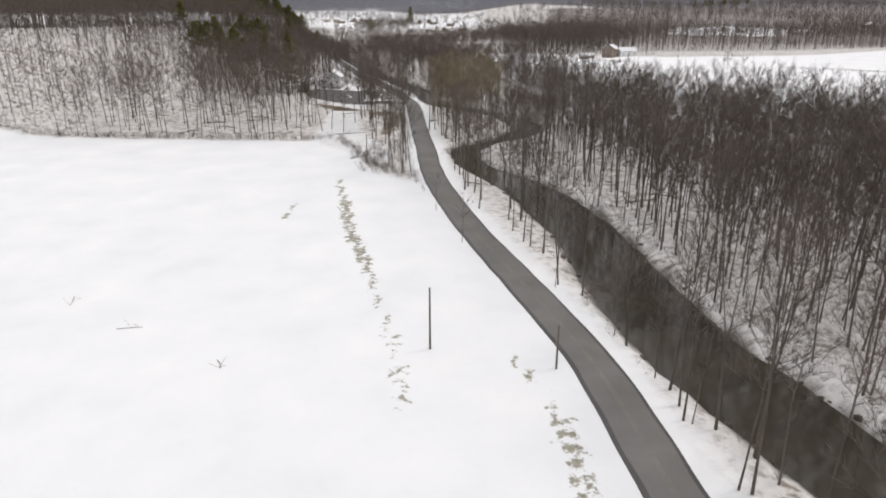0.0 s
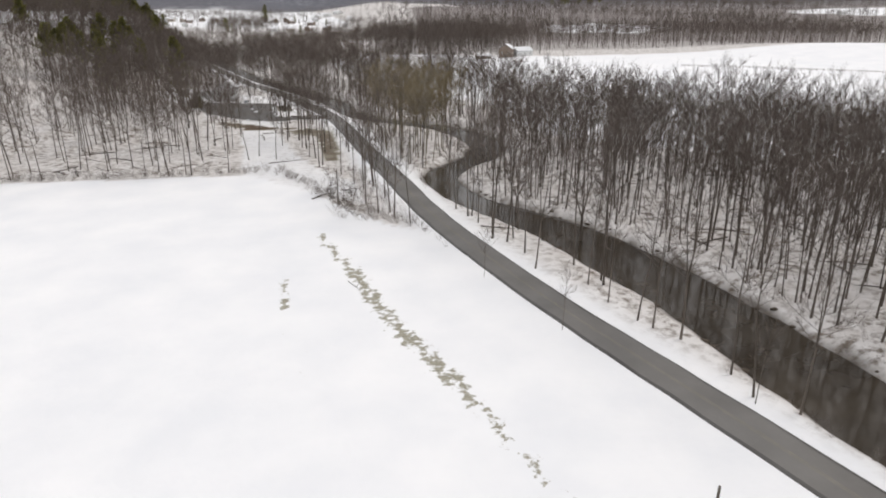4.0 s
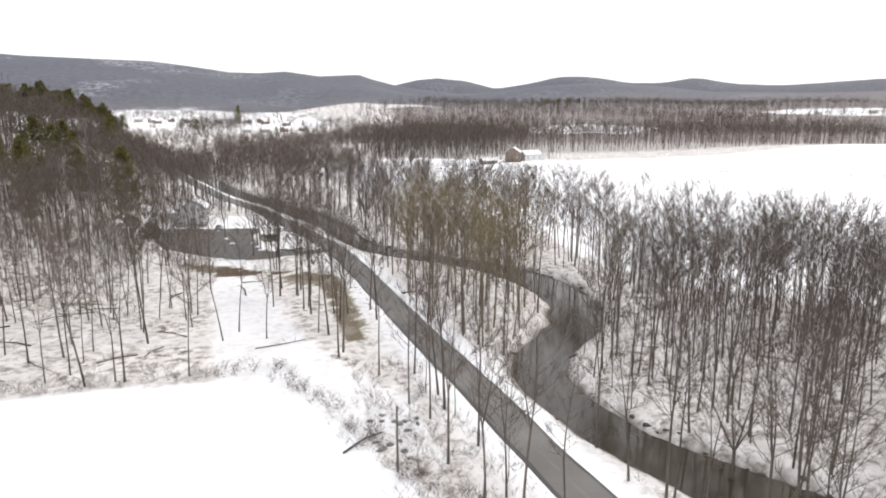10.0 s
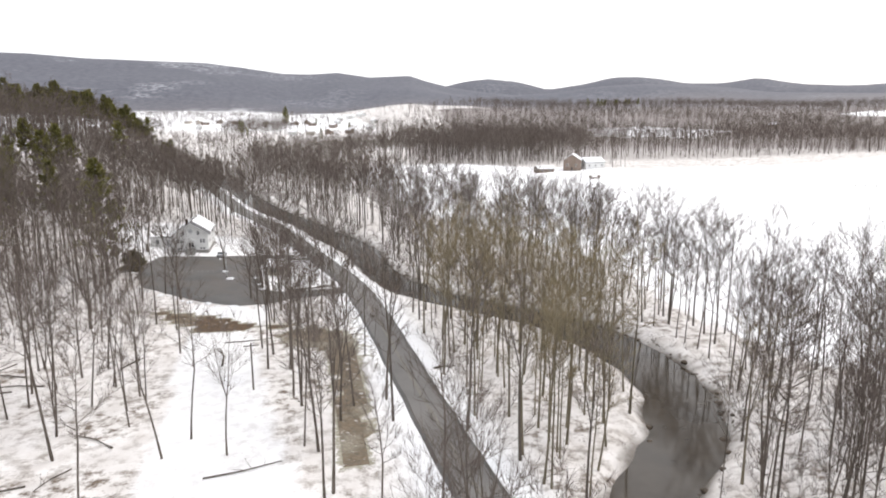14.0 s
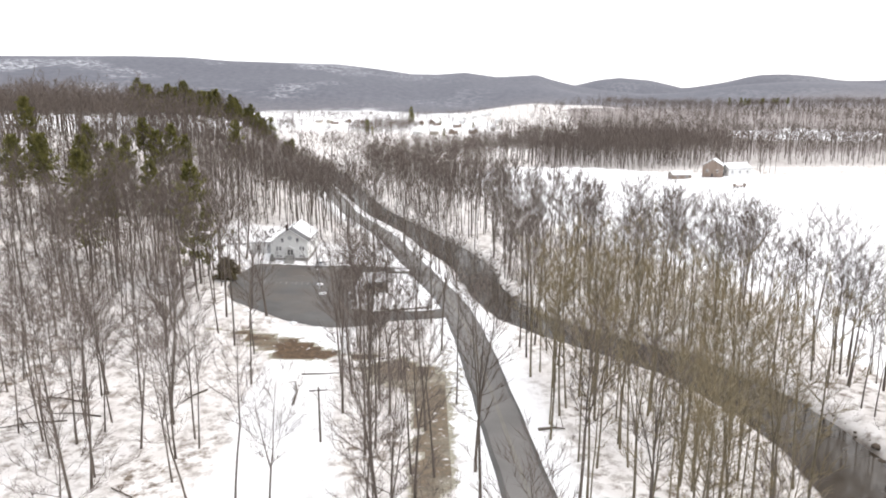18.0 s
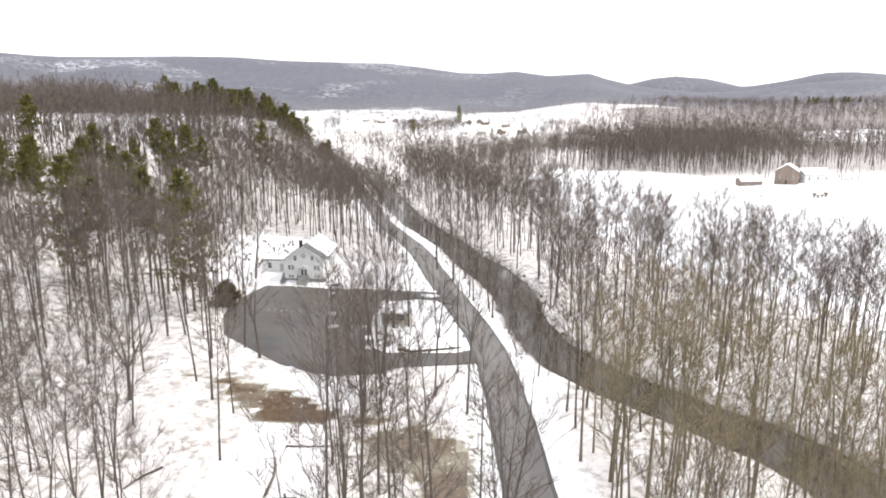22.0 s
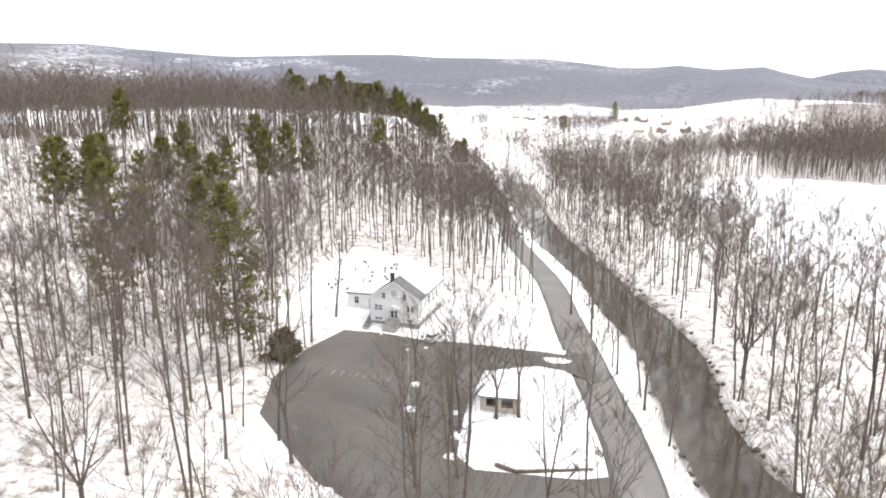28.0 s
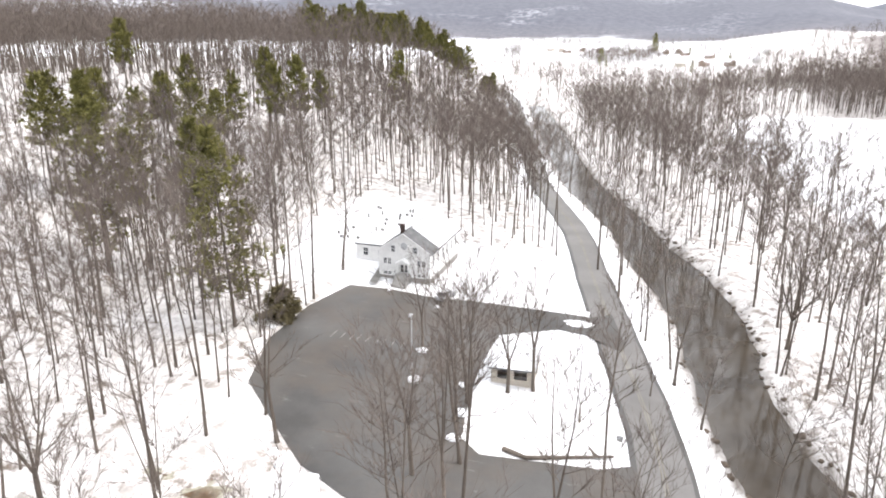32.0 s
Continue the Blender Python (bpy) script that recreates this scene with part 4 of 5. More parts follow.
v, f, m = grown(clump, DOT, rng, size=(0.45, 0.95))
tagged(new("valley_trees", mesh_of("valley_trees", v, f, [BARK, TWIG], m)), "scattered leafless trees and hedges of the far valley", "trees", kind="stuff")

# brush at the field's edge and on the banks
bx = []
for a, b in zip(FIELD_EDGE[1:-2], FIELD_EDGE[2:-1]):
    n = int(math.hypot(b[0] - a[0], b[1] - a[1]) * 2.4)
    for k in range(n):
        t = rng.random()
        bx.append((a[0] + t * (b[0] - a[0]) + rng.gauss(0, 1.5), a[1] + t * (b[1] - a[1]) + abs(rng.gauss(1.2, 2.0))))
for k in range(0, len(RIVERLINE) - 1):
    p, d = RIVERLINE[k], RIVERLINE[k + 1] - RIVERLINE[k]
    if 40 < p[1] < 430:
        side = np.array([d[1], -d[0]]) / np.hypot(d[0], d[1])
        for s in (-1, 1, 1):
            o = p[2] + rng.uniform(1.0, 4.0)
            bx.append((p[0] + s * side[0] * o + rng.uniform(-2, 2), p[1] + s * side[1] * o + rng.uniform(-2, 2)))
for k in range(300):
    bx.append((rng.uniform(-20, 0), rng.uniform(186, 236)))
bx = np.array(bx)
bx = bx[line_distance(bx[:, 0], bx[:, 1], ROADLINE)[0] > 4.6]
v, f, m = grown(np.column_stack([bx, land(bx[:, 0], bx[:, 1])]), BUSH, rng, size=(0.4, 1.1))
tagged(new("brush", mesh_of("brush", v, f, [BARK, TWIG], m)), "bare brown brush along field edge and banks", "brush", kind="stuff")

rs = np.random.RandomState(9)
rock = bmesh.new()
bmesh.ops.create_icosphere(rock, subdivisions=1, radius=0.5)
rv = np.array([v.co for v in rock.verts], np.float32)
rf = np.array([[v.index for v in f.verts] for f in rock.faces], np.int32)
rock.free()
V, F, base = [], [], 0
for k in range(len(RIVERLINE) - 1):
    p, d = RIVERLINE[k], RIVERLINE[k + 1] - RIVERLINE[k]
    side = np.array([d[1], -d[0]]) / np.hypot(d[0], d[1])
    outer_bend = 240 < p[1] < 300 or 325 < p[1] < 430
    for s in (-1, 1):
        for j in range(5 if (s > 0 and outer_bend) else 2):
            t, o = rs.uniform(), p[2] + rs.uniform(-0.5, 1.2)
            x, y = p[0] + t * d[0] + s * side[0] * o, p[1] + t * d[1] + s * side[1] * o
            z = max(float(land(np.array([x]), np.array([y]))[0]), WATER_Z) - 0.1
            q = rv * rs.uniform(0.6, 1.3, rv.shape) * rs.uniform(0.2, 1.1) ** 1.6 * [1.5, 1.5, 0.55]
            V.append(q + [x, y, z]), F.append(rf + base)
            base += len(rv)
tagged(new("bank_debris", mesh_of("bank_debris", np.concatenate(V), np.concatenate(F), [MUD])), "dark muddy clods, roots and stones along the waterline", "debris", kind="stuff")

# ---- buildings and small things ----


def part(name, bm, mat, parent, label=""):
    me = bpy.data.meshes.new(name)
    bmesh.ops.recalc_face_normals(bm, faces=bm.faces[:])
    bm.to_mesh(me)
    bm.free()
    me.materials.append(mat)
    ob = new(name, me)
    ob.parent = parent
    return tagged(ob, label)


def box(bm, x0, x1, y0, y1, z0, z1):
    v = [bm.verts.new((x, y, z)) for z in (z0, z1) for x, y in ((x0, y0), (x1, y0), (x1, y1), (x0, y1))]
    for q in ((3, 2, 1, 0), (4, 5, 6, 7), (0, 1, 5, 4), (1, 2, 6, 5), (2, 3, 7, 6), (3, 0, 4, 7)):
        bm.faces.new([v[i] for i in q])


def prism(bm, outline, y0, y1):
    """A solid between two copies of an outline of (x, z)."""
    a = [bm.verts.new((x, y0, z)) for x, z in outline]
    b = [bm.verts.new((x, y1, z)) for x, z in outline]
    n = len(a)
    bm.faces.new(a), bm.faces.new(b[::-1])
    for i in range(n):
        bm.faces.new((a[i], b[i], b[(i + 1) % n], a[(i + 1) % n]))


def tube(bm, a, b, r0, r1, sides=8):
    a, b = Vector(a), Vector(b)
    d = (b - a).normalized()
    u = d.orthogonal().normalized()
    w = d.cross(u)
    rows = [[bm.verts.new(p + r * (math.cos(t) * u + math.sin(t) * w)) for t in (2 * math.pi * k / sides for k in range(sides))] for p, r in ((a, r0), (b, r1))]
    for k in range(sides):
        bm.faces.new((rows[0][k], rows[0][(k + 1) % sides], rows[1][(k + 1) % sides], rows[1][k]))
    bm.faces.new(rows[0][::-1]), bm.faces.new(rows[1])


def thing(name, m, label, category, group=""):
    top = new(name)
    top.matrix_basis = m
    return tagged(top, label, category, group)


GLASS, gn, gl, gb = material("window_glass", 0.12)
gl.new(ramp(gn, gl, noise_node(gn, gl, 0.7), [(0.3, (0.03, 0.035, 0.04)), (0.7, (0.07, 0.075, 0.085))]), gb.inputs["Base Color"])
SHINGLE = two_tone("grey_shingles", (0.10, 0.10, 0.105), (0.18, 0.18, 0.18), 0.8, fine=5)
STONE = two_tone("foundation_stone", (0.20, 0.19, 0.18), (0.36, 0.34, 0.32), 1.2)
BRICK = two_tone("chimney_brick", (0.05, 0.035, 0.03), (0.10, 0.07, 0.06), 2.0)
CONCRETE = two_tone("concrete", (0.28, 0.27, 0.26), (0.42, 0.41, 0.39), 0.8)
DARK = two_tone("dark_metal", (0.03, 0.03, 0.032), (0.06, 0.06, 0.06), 1.5, rough=0.5)
GREYPAINT = two_tone("grey_paint", (0.38, 0.39, 0.40), (0.52, 0.53, 0.54), 0.9, rough=0.5)
CARPAINT = two_tone("silver_car_paint", (0.42, 0.43, 0.45), (0.52, 0.53, 0.55), 0.8, rough=0.3)
BEIGE = two_tone("beige_siding", (0.42, 0.38, 0.32), (0.55, 0.50, 0.43), 0.8)
GRAVE = two_tone("grave_stone", (0.15, 0.15, 0.15), (0.34, 0.33, 0.32), 1.5)
RED = two_tone("faded_red_boards", (0.22, 0.10, 0.075), (0.32, 0.17, 0.13), 0.8)


def window(parent, x, z, w, h, y=0.0, side=0, glass=GLASS, round_top=False):
    """A sash window on the front wall (side 0), or on the wall at x = side looking along x."""
    bm = bmesh.new()
    def put(b, a0, a1, o0, o1, z0, z1):
        if side == 0:
            box(b, a0, a1, y - o1, y - o0, z0, z1)
        else:
            s = 1 if side > 0 else -1
            x0, x1 = sorted((side + s * o0, side + s * o1))
            box(b, x0, x1, a0, a1, z0, z1)
    put(bm, x - w / 2, x + w / 2, -0.02, 0.03, z, z + h)
    pane = part("pane", bm, glass, None)
    bm = bmesh.new()
    for a0, a1, z0, z1 in ((-w / 2 - 0.1, -w / 2, 0, h), (w / 2, w / 2 + 0.1, 0, h), (-w / 2 - 0.1, w / 2 + 0.1, h, h + 0.12), (-w / 2 - 0.14, w / 2 + 0.14, -0.1, 0), (-w / 2, w / 2, h * 0.48, h * 0.53), (-0.025, 0.025, 0, h)):
        put(bm, x + a0, x + a1, 0.0, 0.07, z + z0, z + z1)
    win = part("window", bm, PAINT, parent)
    pane.parent = win
    return win


def gable(bm, w, l, eave, ridge, over, thick, y0=0.0):
    """Two roof slabs over a body of width w and length l."""
    slope = (ridge - eave) / (w / 2)
    for s in (-1, 1):
        xo, zo = s * (w / 2 + over), eave - slope * over
        prism(bm, [(xo, zo), (0, ridge), (0, ridge + thick), (xo, zo + thick)] if s < 0 else [(0, ridge), (xo, zo), (xo, zo + thick), (0, ridge + thick)], y0 - over, y0 + l + over)


# the white church
cz = 3.95
church = thing("church", pose(-52.7, 374.6, cz, 0, 0, 0), "white clapboard country church with snowy gable roof", "church")
W, L, E, R = 9.5, 16.5, 5.3, 8.4
bm = bmesh.new()
prism(bm, [(-W / 2, 0.6), (W / 2, 0.6), (W / 2, E), (0, R), (-W / 2, E)], 0, L)
wall = part("wall", bm, PAINT, church)
bm = bmesh.new()
box(bm, -W / 2 + 0.03, W / 2 - 0.03, 0.03, L - 0.03, -0.9, 0.6)
part("foundation", bm, STONE, church, "grey stone foundation")
for k in range(22):
    bm = bmesh.new()
    z = 0.65 + k * 0.21
    box(bm, -W / 2 - 0.02, W / 2 + 0.02, -0.025, -0.001, z, z + 0.19)
    part("clapboard", bm, PAINT, wall)
    for s in (-1, 1):
        bm = bmesh.new()
        x0, x1 = sorted((s * (W / 2 + 0.001), s * (W / 2 + 0.025)))
        box(bm, x0, x1, 0, L, z, z + 0.19)
        part("clapboard", bm, PAINT, wall)
bm = bmesh.new()
gable(bm, W, L, E, R, 0.45, 0.18)
roof = part("roof", bm, SHINGLE, church, "grey shingle roof")
for s in (-1, 1):
    bm = bmesh.new()
    slope = (R - E) / (W / 2)
    a, b = (0.1, W / 2 + 0.38) if s > 0 else (1.1, W / 2 + 0.2)
    y0, y1 = (3.8, L + 0.3) if s > 0 else (6.5, L + 0.2)
    prism(bm, [(s * b, R - slope * b + 0.19), (s * a, R - slope * a + 0.19), (s * a, R - slope * a + 0.36), (s * b, R - slope * b + 0.3)], y0, y1)
    part("snow_cover", bm, SNOW, roof, "melting snow on the roof")
for s in (-1, 1):
    bm = bmesh.new()
    prism(bm, [(s * (W / 2 + 0.5), E - 0.42), (0, R - 0.12), (0, R + 0.2), (s * (W / 2 + 0.5), E - 0.1)], -0.52, -0.46)
    part("gable_trim", bm, PAINT, church)
bm = bmesh.new()
box(bm, -1.5, -0.85, 2.2, 2.85, R - 1.6, R + 0.9)
box(bm, -1.58, -0.77, 2.12, 2.93, R + 0.9, R + 1.02)
part("chimney", bm, BRICK, church, "dark brick chimney")
for x in (-2.05, 2.05):
    window(church, x, 5.05, 0.62, 1.1)
for x in (-3.55, -2.75, 2.75, 3.55):
    window(church, x, 2.75, 0.5, 1.05)
    window(church, x, 0.85, 0.6, 0.5)
for k in range(6):
    for s in (-1, 1):
        window(church, 1.7 + k * 2.6, 2.5, 0.8, 1.9, side=s * W / 2)
bm = bmesh.new()
bmesh.ops.create_cone(bm, cap_ends=True, segments=24, radius1=0.62, radius2=0.62, depth=0.1, matrix=Matrix.Translation((0, -0.04, 6.2)) @ Matrix.Rotation(radians(90), 4, "X"))
part("round_window", bm, GREYPAINT, church, "round louvred gable window")
bm = bmesh.new()
for s in (-1, 1):
    box(bm, *sorted((s * 0.04, s * 0.78)), -0.07, -0.01, 1.35, 3.1)
door = part("door", bm, PAINT, church, "white double door")
for s in (-1, 1):
    for z in (1.5, 2.2):
        bm = bmesh.new()
        box(bm, *sorted((s * 0.16, s * 0.66)), -0.085, -0.072, z, z + 0.6)
        part("pane", bm, GLASS, door)
bm = bmesh.new()
gable(bm, 2.2, 1.1, 3.35, 3.95, 0.15, 0.1, -1.1)
prism(bm, [(-1.1, 3.3), (1.1, 3.3), (0, 3.9)], -1.15, -1.05)
part("porch_roof", bm, PAINT, church, "small white gabled door hood")
for s in (-1, 1):
    bm = bmesh.new()
    tube(bm, (s * 0.95, -1.0, 1.35), (s * 0.95, -1.0, 3.35), 0.07, 0.07)
    part("porch_post", bm, PAINT, church)
for k in range(7):
    bm = bmesh.new()
    box(bm, -1.25, 1.25, -1.3 - 0.3 * (k + 1), -1.3 - 0.3 * k, -0.9, 1.17 - 0.19 * k)
    part("step", bm, CONCRETE, church)
bm = bmesh.new()
box(bm, -1.3, 1.3, -1.3, -0.01, -0.9, 1.34)
part("landing", bm, CONCRETE, church)
for s in (-1, 1):
    bm = bmesh.new()
    tube(bm, (s * 1.2, -1.3, 2.2), (s * 1.2, -3.3, 0.9), 0.03, 0.03, 6)
    for t in (0, 0.5, 1):
        tube(bm, (s * 1.2, -1.3 - 2 * t, 2.2 - 1.3 * t), (s * 1.2, -1.3 - 2 * t, 1.1 - 1.3 * t), 0.025, 0.025, 6)
    part("hand_rail", bm, DARK, church)
annex = thing("church_annex", pose(-61.9, 381.8, 4.4, 0, 0, 0), "low white flat-roofed annex beside the church", "annex")
bm = bmesh.new()
box(bm, -3.4, 4.4, 0, 6, -0.8, 2.9)
part("wall", bm, PAINT, annex)
bm = bmesh.new()
box(bm, -3.7, 4.4, -0.3, 6.3, 2.9, 3.1)
roof = part("roof", bm, SHINGLE, annex)
bm = bmesh.new()
box(bm, -3.6, 4.3, -0.2, 6.2, 3.1, 3.3)
part("snow_cover", bm, SNOW, roof)
window(annex, -1.4, 0.9, 0.9, 1.4)
bm = bmesh.new()
box(bm, 1.2, 2.1, -0.06, -0.01, 0, 2.05)
part("door", bm, GREYPAINT, annex)
bm = bmesh.new()
v = [bm.verts.new((x, y, float(lotz(x)) + 0.5)) for x, y in ((-57.6, 370.5), (-56.2, 370.5), (-57.9, 379.5), (-59.3, 379.5))]
bm.faces.new(v)
me = bpy.data.meshes.new("church_path")
bmesh.ops.solidify(bm, geom=bm.faces[:], thickness=0.5)
bm.to_mesh(me)
me.materials.append(CONCRETE)
tagged(new("church_path", me), "cleared concrete path to the annex", "path", kind="structure")

# gravestones behind the church
gm = []
for k in range(3):
    bm = bmesh.new()
    w, h = (0.5, 0.75, 0.4)[k], (0.75, 0.6, 1.0)[k]
    prism(bm, [(-w / 2, -0.2), (w / 2, -0.2), (w / 2, h * 0.8), (w * 0.3, h), (-w * 0.3, h), (-w / 2, h * 0.8)], -0.1, 0.1)
    me = bpy.data.meshes.new("gravestone")
    bm.to_mesh(me)
    me.materials.append(GRAVE)
    gm.append(me)
rg = random.Random(8)
for k in range(34):
    x, y = -68 + rg.uniform(-9, 11), 392 + (k % 7) * 4.2 + rg.uniform(-1, 1)
    if inside(x, y, [(-47, 370), (-47, 392), (-60, 395), (-66, 380)]):
        continue
    ob = new("gravestone", gm[rg.randrange(3)])
    ob.matrix_basis = pose(x, y, float(land(np.array([x]), np.array([y]))[0]), 0, rg.uniform(-4, 4), rg.uniform(-14, -4))
    tagged(ob, "small dark weathered gravestone standing in snow", "gravestone", "gravestones of the churchyard")

# the pavilion shed
shed = thing("shed", pose(-27.4, 347.2, 2.35, 0, 0, 4), "small beige shed with snowy roof and open front", "shed")
for x0, x1, y0, y1, nm in ((-2.7, -2.55, 0, 7, "side_wall"), (2.55, 2.7, 0, 7, "side_wall"), (-2.7, 2.7, 7, 7.15, "back_wall"), (-2.7, -1.9, 0.0, 0.15, "front_wall"), (1.9, 2.7, 0.0, 0.15, "front_wall"), (-0.25, 0.25, 0.0, 0.15, "front_wall")):
    bm = bmesh.new()
    box(bm, x0, x1, y0, y1, -0.4, 2.3)
    part(nm, bm, BEIGE, shed)
bm = bmesh.new()
box(bm, -2.7, 2.7, 0.02, 0.14, -0.4, 0.75)
part("parapet", bm, BEIGE, shed)
bm = bmesh.new()
box(bm, -2.7, 2.7, 0.0, 0.16, 1.95, 2.3)
part("lintel", bm, BEIGE, shed)
bm = bmesh.new()
prism(bm, [(-0.5, 2.22), (3.5, 3.55), (7.6, 2.22), (7.6, 2.36), (3.5, 3.7), (-0.5, 2.36)], -3.1, 3.1)
bm.transform(Matrix.Rotation(radians(90), 4, "Z") @ Matrix.Diagonal((1, -1, 1, 1)))
roof = part("roof", bm, SHINGLE, shed)
bm = bmesh.new()
prism(bm, [(-0.45, 2.38), (3.5, 3.72), (7.5, 2.38), (7.5, 2.55), (3.5, 3.9), (-0.45, 2.52)], -3.0, 3.0)
bm.transform(Matrix.Rotation(radians(90), 4, "Z") @ Matrix.Diagonal((1, -1, 1, 1)))
part("snow_cover", bm, SNOW, roof)
for z in (0.2, 0.45):
    bm = bmesh.new()
    box(bm, -2.4, 2.4, 2.0, 2.3, z, z + 0.06)
    part("bench_board", bm, BARNWOOD, shed)


# utility poles
def utility_pole(x, y, h, arm, turn=0.0, lean=0.0, wires=False):
    p = thing("utility_pole", pose(x, y, float(land(np.array([x]), np.array([y]))[0]), lean, 0, turn), "weathered wooden utility pole standing in snow", "pole", "utility poles")
    bm = bmesh.new()
    tube(bm, (0, 0, -0.5), (0, 0, h), 0.16, 0.11, 10)
    part("pole", bm, POLEWOOD, p)
    if arm:
        bm = bmesh.new()
        box(bm, -arm / 2, arm / 2, -0.17, -0.06, h - 0.5, h - 0.36)
        part("crossarm", bm, POLEWOOD, p)
        for k in (-1, 0.15, 1):
            bm = bmesh.new()
            tube(bm, (k * arm * 0.45, -0.115, h - 0.36), (k * arm * 0.45, -0.115, h - 0.18), 0.05, 0.04, 6)
            part("insulator", bm, GREYPAINT, p)
    return p


utility_pole(0.6, 84.2, 9.2, 0, lean=1.5)
utility_pole(16.9, 78.4, 6.2, 0)
utility_pole(-18.2, 201, 8.6, 0)
utility_pole(-29.7, 275.8, 7.9, 2.4, 8)
lamp = thing("lamp_post", pose(-40.2, 345.2, float(lotz(-40.2))), "grey steel lamp post on the car park", "lamp post")
bm = bmesh.new()
tube(bm, (0, 0, 0), (0, 0, 8.2), 0.11, 0.07, 10)
part("post", bm, GREYPAINT, lamp)
bm = bmesh.new()
tube(bm, (0, 0, -0.05), (0, 0, 0.7), 0.28, 0.26, 12)
part("footing", bm, CONCRETE, lamp)
bm = bmesh.new()
box(bm, -0.2, 0.2, -0.7, 0.05, 8.15, 8.32)
part("lamp_head", bm, GREYPAINT, lamp)


FIELD_STICKS = []

# snow heaps on the car park
def heap(name, x, y, z, sx, sy, sz, mat, label, category, group, seed):
    bm = bmesh.new()
    bmesh.ops.create_icosphere(bm, subdivisions=3, radius=1.0)
    for v in bm.verts:
        n = noise.noise(v.co * 1.7 + Vector((seed, 0, 0))) * 0.4 + noise.noise(v.co * 4 + Vector((seed, 5, 0))) * 0.15
        v.co *= 1 + n
        v.co = Vector((v.co.x * sx, v.co.y * sy, v.co.z * sz))
    me = bpy.data.meshes.new(name)
    bm.to_mesh(me)
    bm.free()
    me.polygons.foreach_set("use_smooth", [True] * len(me.polygons))
    me.materials.append(mat)
    ob = new(name, me)
    ob.location = (x, y, z)
    return tagged(ob, label, category, group)


rg = random.Random(12)
for k, (x, y, s) in enumerate(((-39.2, 343.6, 0.9), (-41.2, 351.4, 0.7), (-31.6, 338.5, 0.8), (-33.2, 344.8, 0.6), (-31, 333.4, 0.7), (-44, 366.5, 0.35), (-53.5, 369.6, 0.3))):
    heap("snow_mound", x, y, float(lotz(x)), s * 1.1, s, s * 0.55, SNOW, "small heap of ploughed snow on asphalt", "snow heap", "ploughed snow heaps", k)
k = 0
for a, b in zip(LOT_OUTLINE[:9], LOT_OUTLINE[1:10]):
    n = int(math.hypot(b[0] - a[0], b[1] - a[1]) / 2.6)
    for j in range(n):
        t = (j + rg.uniform(0.2, 0.8)) / n
        s = rg.uniform(0.15, 0.6)
        x, y = a[0] + t * (b[0] - a[0]) + rg.uniform(-1.1, 0.4), a[1] + t * (b[1] - a[1]) + rg.uniform(-0.9, 0.9)
        x, y = x + 0.045 * (x + 45), y + 0.045 * (y - 348)
        heap("snow_mound", x, y, float(lotz(x)) - 0.05, s * rg.uniform(1.0, 2.2), s * rg.uniform(0.8, 1.6), s * rg.uniform(0.25, 0.5), SNOW, "lumpy bank of ploughed snow edging the asphalt", "snow heap", "ploughed snow bank", 20 + k)
        k += 1

heap("snow_patch", -22.3, 369.9, float(lotz(-22.3)), 2.6, 1.3, 0.14, SNOW, "flat patch of snow between the driveway lanes", "snow patch", "", 61)
for k in range(9):
    bm = bmesh.new()
    x, y = -54.5 + 1.25 * k + 0.15 * (k % 3), 351.2 + 0.12 * k
    v = [bm.verts.new((x + a, y + b, float(lotz(x + a)) + 0.012)) for a, b in ((-0.05, -1.1 + 0.5 * (k % 2)), (0.06, -1.1), (0.05, 0.9 - 0.4 * (k % 3)), (-0.04, 0.9))]
    bm.faces.new(v)
    me = bpy.data.meshes.new("parking_line")
    bm.to_mesh(me)
    me.materials.append(CONCRETE)
    tagged(new("parking_line", me), "worn pale parking line on the asphalt", "road marking", kind="structure")
for pts, r in (([(-27.6, 81.6, 0), (-27, 80.6, 0), (-26.6, 79.4, 0)], 0.06), ([(-21, 153.5, 0), (-20, 151, 0), (-19.4, 149, 0)], 0.06), ([(-57, 103, 0), (-56.4, 101, 0), (-56, 99.5, 0)], 0.05), ([(-45, 91, 0), (-43, 91.4, 0), (-41.5, 91.6, 0)], 0.05)):
    FIELD_STICKS.append((pts, r))

# the parked car
car = thing("car", pose(-43.9, 370.6, float(lotz(-43.9)), 0, 0, -10), "pale silver parked car with snow on its roof", "car")
bm = bmesh.new()
prism(bm, [(-2.2, 0.35), (2.2, 0.35), (2.25, 0.75), (1.4, 0.95), (-2.0, 0.98), (-2.25, 0.8)], -0.88, 0.88)
bm.transform(Matrix.Rotation(radians(90), 4, "Z"))
bmesh.ops.bevel(bm, geom=bm.edges[:], offset=0.06, segments=2, affect="EDGES")
body = part("body", bm, CARPAINT, car)
bm = bmesh.new()
prism(bm, [(-1.75, 0.95), (0.85, 0.95), (0.2, 1.45), (-1.35, 1.47)], -0.74, 0.74)
bm.transform(Matrix.Rotation(radians(90), 4, "Z"))
bmesh.ops.bevel(bm, geom=bm.edges[:], offset=0.05, segments=2, affect="EDGES")
part("cabin", bm, GLASS, car, "dark glazed cabin")
bm = bmesh.new()
prism(bm, [(-1.3, 1.46), (0.15, 1.46), (0.05, 1.56), (-1.2, 1.58)], -0.7, 0.7)
bm.transform(Matrix.Rotation(radians(90), 4, "Z"))
part("snow_cover", bm, SNOW, car, "snow on the roof")
